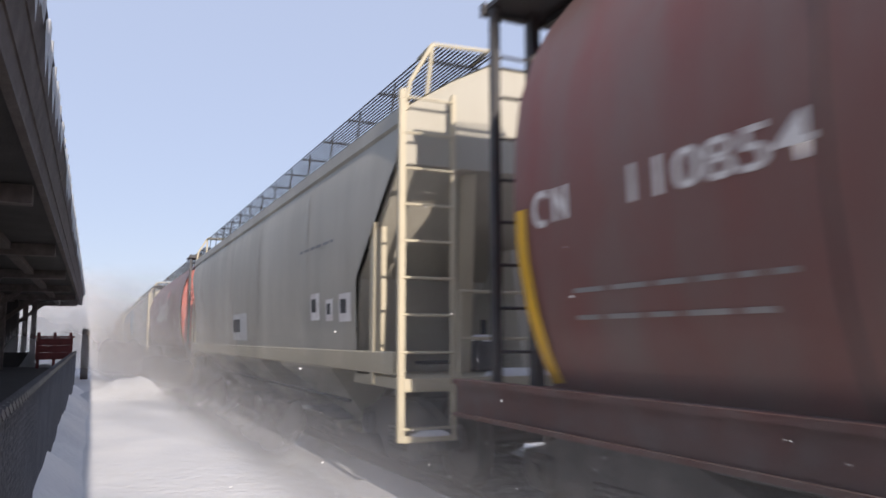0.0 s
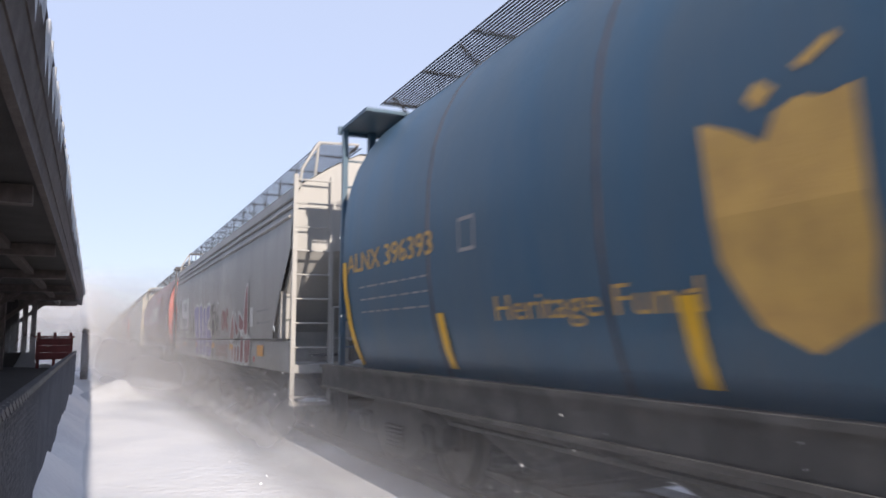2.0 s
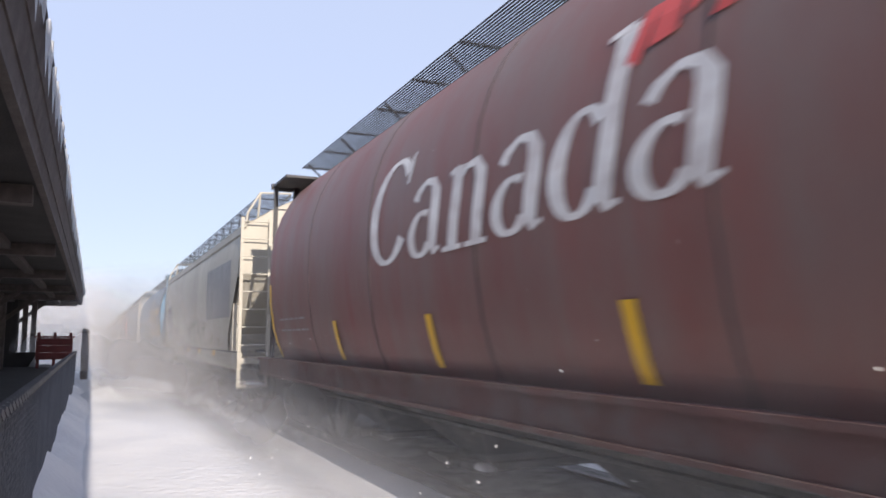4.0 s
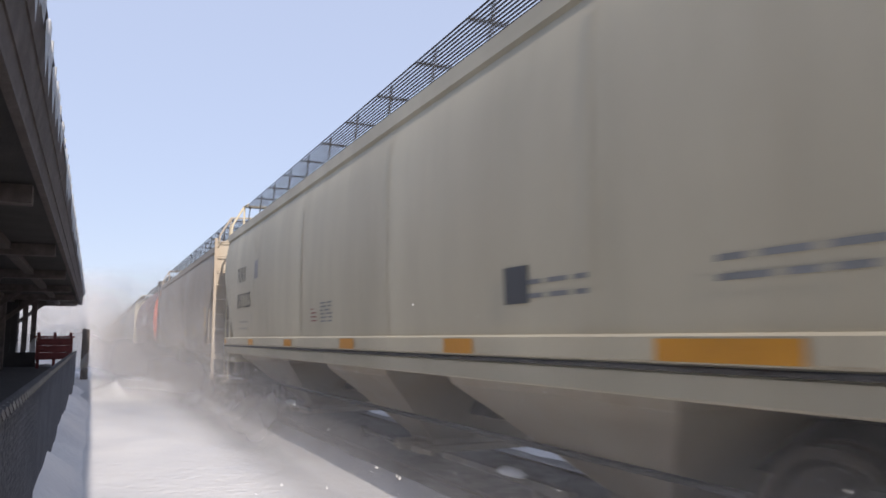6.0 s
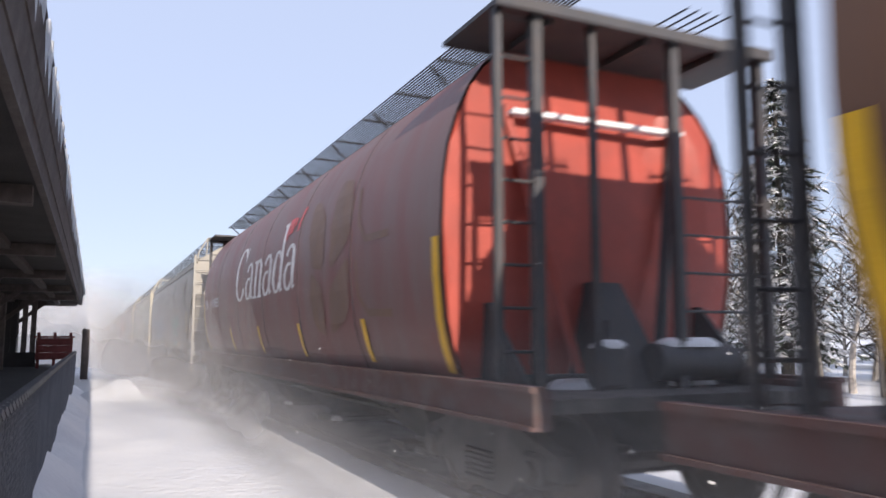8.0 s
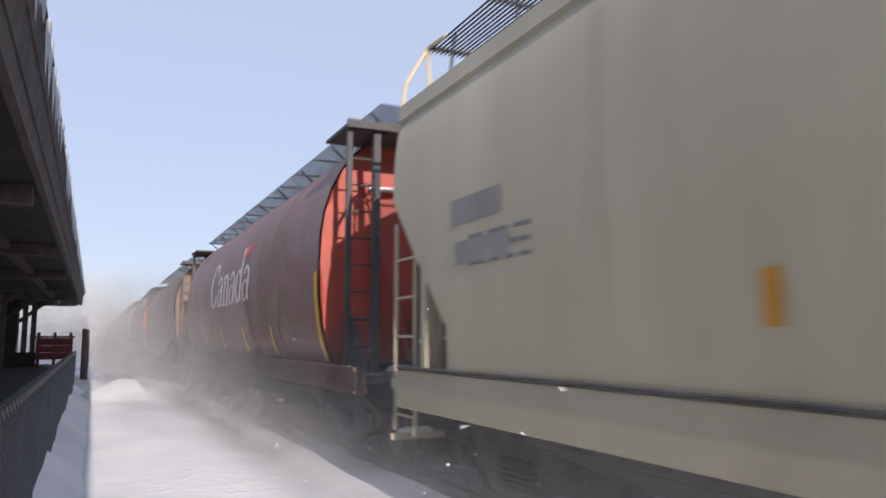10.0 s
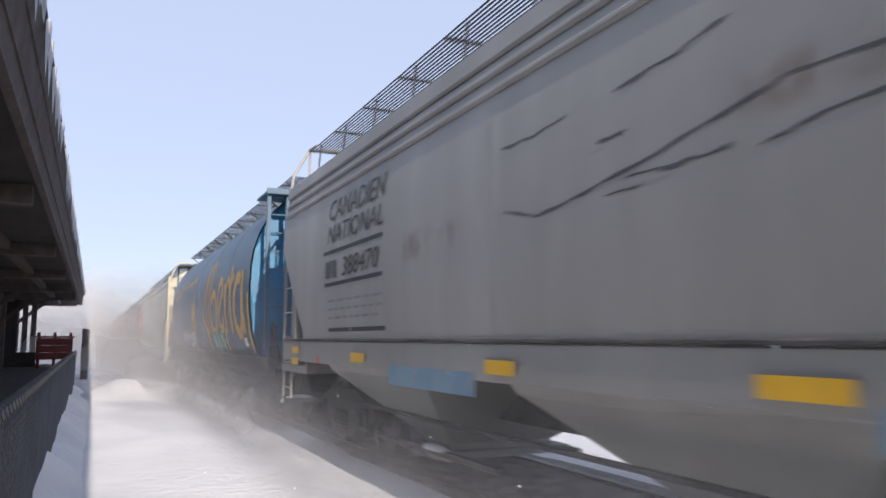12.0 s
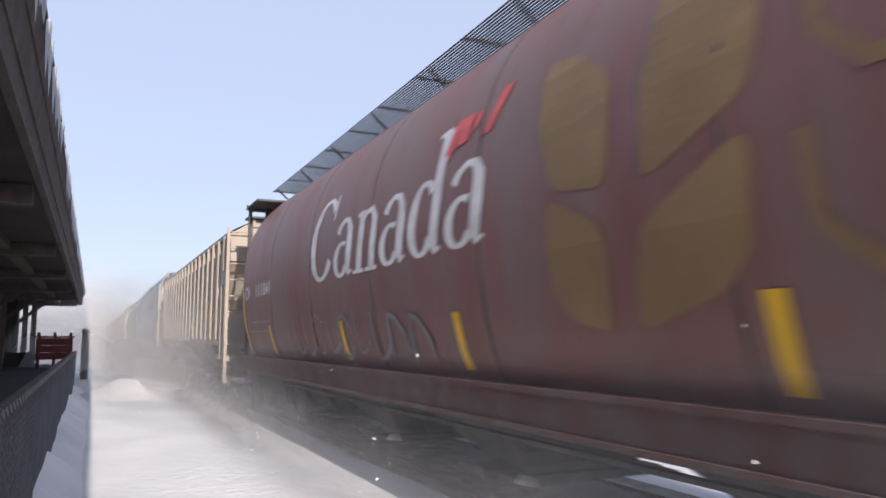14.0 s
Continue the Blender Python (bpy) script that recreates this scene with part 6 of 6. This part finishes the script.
# ---- snow raised by the train: veils of dust in the air, low curtains along the cars, loose flakes ----
def dust_material(name, strength, streak, offset, ends=True, power=1.0):
    """A thin veil of snow dust: opacity falls with height and towards its ends, and breaks up in soft clouds."""
    m = bpy.data.materials.new(name)
    m.use_nodes = True
    t, L = m.node_tree, m.node_tree.links
    out = t.nodes["Material Output"]
    t.nodes.remove(t.nodes["Principled BSDF"])
    d, tr, mx = t.nodes.new("ShaderNodeBsdfDiffuse"), t.nodes.new("ShaderNodeBsdfTranslucent"), t.nodes.new("ShaderNodeMixShader")
    d.inputs[0].default_value = tr.inputs[0].default_value = (0.56, 0.555, 0.565, 1) if ends else (0.62, 0.615, 0.62, 1)
    clear, mix = t.nodes.new("ShaderNodeBsdfTransparent"), t.nodes.new("ShaderNodeMixShader")
    co, sep = t.nodes.new("ShaderNodeTexCoord"), t.nodes.new("ShaderNodeSeparateXYZ")
    L.new(co.outputs["Generated"], sep.inputs[0])
    mp = t.nodes.new("ShaderNodeMapping")
    mp.inputs["Location"].default_value = (offset, offset * 3, 0)
    mp.inputs["Scale"].default_value = streak
    L.new(co.outputs["Object"], mp.inputs[0])
    n = t.nodes.new("ShaderNodeTexNoise")
    n.inputs["Scale"].default_value, n.inputs["Detail"].default_value, n.inputs["Distortion"].default_value = 1.0, 1.6, 0.4
    L.new(mp.outputs[0], n.inputs[0])
    r = t.nodes.new("ShaderNodeMapRange")
    r.interpolation_type = "SMOOTHSTEP"
    r.inputs["From Min"].default_value, r.inputs["From Max"].default_value = 0.25, 0.7
    r.inputs["To Min"].default_value, r.inputs["To Max"].default_value = (0.42 if not ends else 0.62) * strength, strength
    L.new(n.outputs["Fac"], r.inputs[0])

    def math_node(op, a, b):
        k = t.nodes.new("ShaderNodeMath")
        k.operation = op
        k.use_clamp = True
        for socket, v in zip(k.inputs, (a, b)):
            if isinstance(v, (int, float)):
                socket.default_value = v
            else:
                L.new(v, socket)
        return k.outputs[0]

    low = math_node("POWER", math_node("SUBTRACT", 1.0, sep.outputs["Z"]), power)
    fac = math_node("MULTIPLY", r.outputs[0], low)
    if not ends:                       # the skirt thins out to nothing over the snow
        foot = t.nodes.new("ShaderNodeMapRange")
        foot.interpolation_type = "SMOOTHSTEP"
        foot.inputs["From Min"].default_value, foot.inputs["From Max"].default_value = 0.08, 0.8
        L.new(sep.outputs["X"], foot.inputs[0])
        fac = math_node("MULTIPLY", fac, foot.outputs[0])
        along = t.nodes.new("ShaderNodeMapRange")
        along.interpolation_type = "SMOOTHSTEP"
        along.inputs["From Min"].default_value, along.inputs["From Max"].default_value = 0.10, 0.155
        along.inputs["To Min"].default_value = 0.5
        L.new(sep.outputs["Y"], along.inputs[0])
        fac = math_node("MULTIPLY", fac, along.outputs[0])
    else:
        foot = t.nodes.new("ShaderNodeMapRange")
        foot.interpolation_type = "SMOOTHSTEP"
        foot.inputs["From Min"].default_value, foot.inputs["From Max"].default_value = 0.03, 0.14
        L.new(sep.outputs["Z"], foot.inputs[0])
        fac = math_node("MULTIPLY", fac, foot.outputs[0])
    if ends:
        e = t.nodes.new("ShaderNodeMapRange")
        e.interpolation_type = "SMOOTHSTEP"
        e.inputs["From Min"].default_value, e.inputs["From Max"].default_value = 1.0, 0.72
        L.new(sep.outputs["X"], e.inputs[0])
        fac = math_node("MULTIPLY", fac, e.outputs[0])
        e = t.nodes.new("ShaderNodeMapRange")
        e.interpolation_type = "SMOOTHSTEP"
        e.inputs["From Min"].default_value, e.inputs["From Max"].default_value = 0.0, 0.3
        L.new(sep.outputs["X"], e.inputs[0])
        fac = math_node("MULTIPLY", fac, e.outputs[0])
    L.new(d.outputs[0], mx.inputs[1])
    L.new(tr.outputs[0], mx.inputs[2])
    L.new(fac, mix.inputs[0])
    L.new(clear.outputs[0], mix.inputs[1])
    L.new(mx.outputs[0], mix.inputs[2])
    L.new(mix.outputs[0], out.inputs[0])
    return m


def curtain(x, skirt, top, strength, seed):
    """A long low veil beside the wheels, with a skirt that sweeps out over the snow."""
    bm = bmesh.new()
    rows = []
    profile = [(-1.0, 0.03), (-0.75, 0.05), (-0.5, 0.09), (-0.3, 0.16), (-0.15, 0.27), (-0.05, 0.45), (0.0, 0.7), (0.02, 1.0)]
    for i in range(165):
        y = -12 + 0.9 * i
        row = []
        for sx, sz in profile:
            row.append(bm.verts.new((x + skirt * sx + 0.06 * noise.noise((y * 0.35, sz * 1.5, seed)), y, top * sz + 0.01 * seed)))
        rows.append(row)
    for a, b in zip(rows, rows[1:]):
        for j in range(len(profile) - 1):
            bm.faces.new((a[j], a[j + 1], b[j + 1], b[j]))
    return tagged(new("snow_curtain", mesh_of("snow_curtain", bm, dust_material("snow_curtain", strength, (1.0, 0.5, 1.0), seed * 7.3, False, 0.9), 80)), "thin veil of snow dust trailing beside the train", "blown snow", kind="stuff")


def oblique_veil(y, reach, top, strength, seed):
    """A billow of dust that leaves the cars' side and trails off across the snow."""
    bm = bmesh.new()
    rows = []
    for i in range(21):
        u = i / 20
        x = -reach + (2.9 + reach) * u
        yy = y + 7.0 * (1 - u) ** 1.3
        row = []
        for j in range(7):
            z = -0.15 + top * j / 6
            row.append(bm.verts.new((x, yy + 0.7 * noise.noise((x * 0.4, z * 0.5, seed)) + 0.6 * z, z)))
        rows.append(row)
    for a, b in zip(rows, rows[1:]):
        for j in range(6):
            bm.faces.new((a[j], a[j + 1], b[j + 1], b[j]))
    return tagged(new("snow_billow", mesh_of("snow_billow", bm, dust_material("snow_billow", strength, (0.55, 0.3, 0.7), seed * 3.7), 80)), "pale billow of snow dust drifting off the train", "blown snow", kind="stuff")


def loose_flakes(count):
    """Single flakes that fly along with the train."""
    r = np.random.RandomState(3)
    y = r.uniform(-110, 60, count)
    x = 2.45 - np.abs(r.normal(0, 0.6, count))
    z = np.minimum(r.exponential(0.35, count), 2.5)
    c = np.stack([x, y, z], 1)
    a, b = r.normal(0, 1, (count, 3)), r.normal(0, 1, (count, 3))
    s = 0.0035 * (0.5 + r.rand(count))[:, None]
    verts = np.stack([c + a * s, c + b * s, c - a * s, c - b * s], 1).reshape(-1, 3)
    me = bpy.data.meshes.new("loose_flakes")
    me.from_pydata(verts.tolist(), [], np.arange(count * 4).reshape(-1, 4).tolist())
    me.materials.append(M["snow"])
    return tagged(new("snow_flakes", me), "single white snow flakes flying beside the train", "blown snow", kind="stuff")


CURTAINS = [curtain(2.46, 0.95, 1.5, 0.60, 1), curtain(2.25, 1.0, 1.0, 0.55, 2), curtain(2.75, 0.6, 1.9, 0.46, 3), loose_flakes(7000)]
BILLOWS = [oblique_veil(y, 0.3 if y < 25 else 2.6 + 0.08 * y, 2.2 + 0.085 * y, s, 20 + k) for k, (y, s) in enumerate(((9, 0.25), (13, 0.42), (17, 0.55), (23.5, 0.62), (28, 0.66), (36, 0.62), (46, 0.70), (60, 0.66), (80, 0.66), (105, 0.7), (140, 0.75)))]
scene.cycles.transparent_max_bounces = 24


# ---- what moves ----
def motions():
    for car, front in TRAIN:
        walk(car, [(0.0, pose(TRACK_X, front, 0)), (7.0, pose(TRACK_X, front + 7.0 * SPEED, 0)), (14.0, pose(TRACK_X, front + 14.0 * SPEED, 0))])
    for k, billow in enumerate(BILLOWS):
        rows = []
        for i in range(8):
            t = 2.0 * i
            rows.append((t, pose(0.25 * math.sin(0.7 * t + 1.3 * k), 1.0 * math.sin(0.5 * t + 0.9 * k), 0)))
        walk(billow, rows)
    for veil_of, rate in zip(CURTAINS, (0.25, 0.15, 0.3, 7.0)):
        walk(veil_of, [(0.0, pose(0, 0, 0)), (7.0, pose(0, 7.0 * rate, 0)), (14.0, pose(0, 14.0 * rate, 0))])


motions()
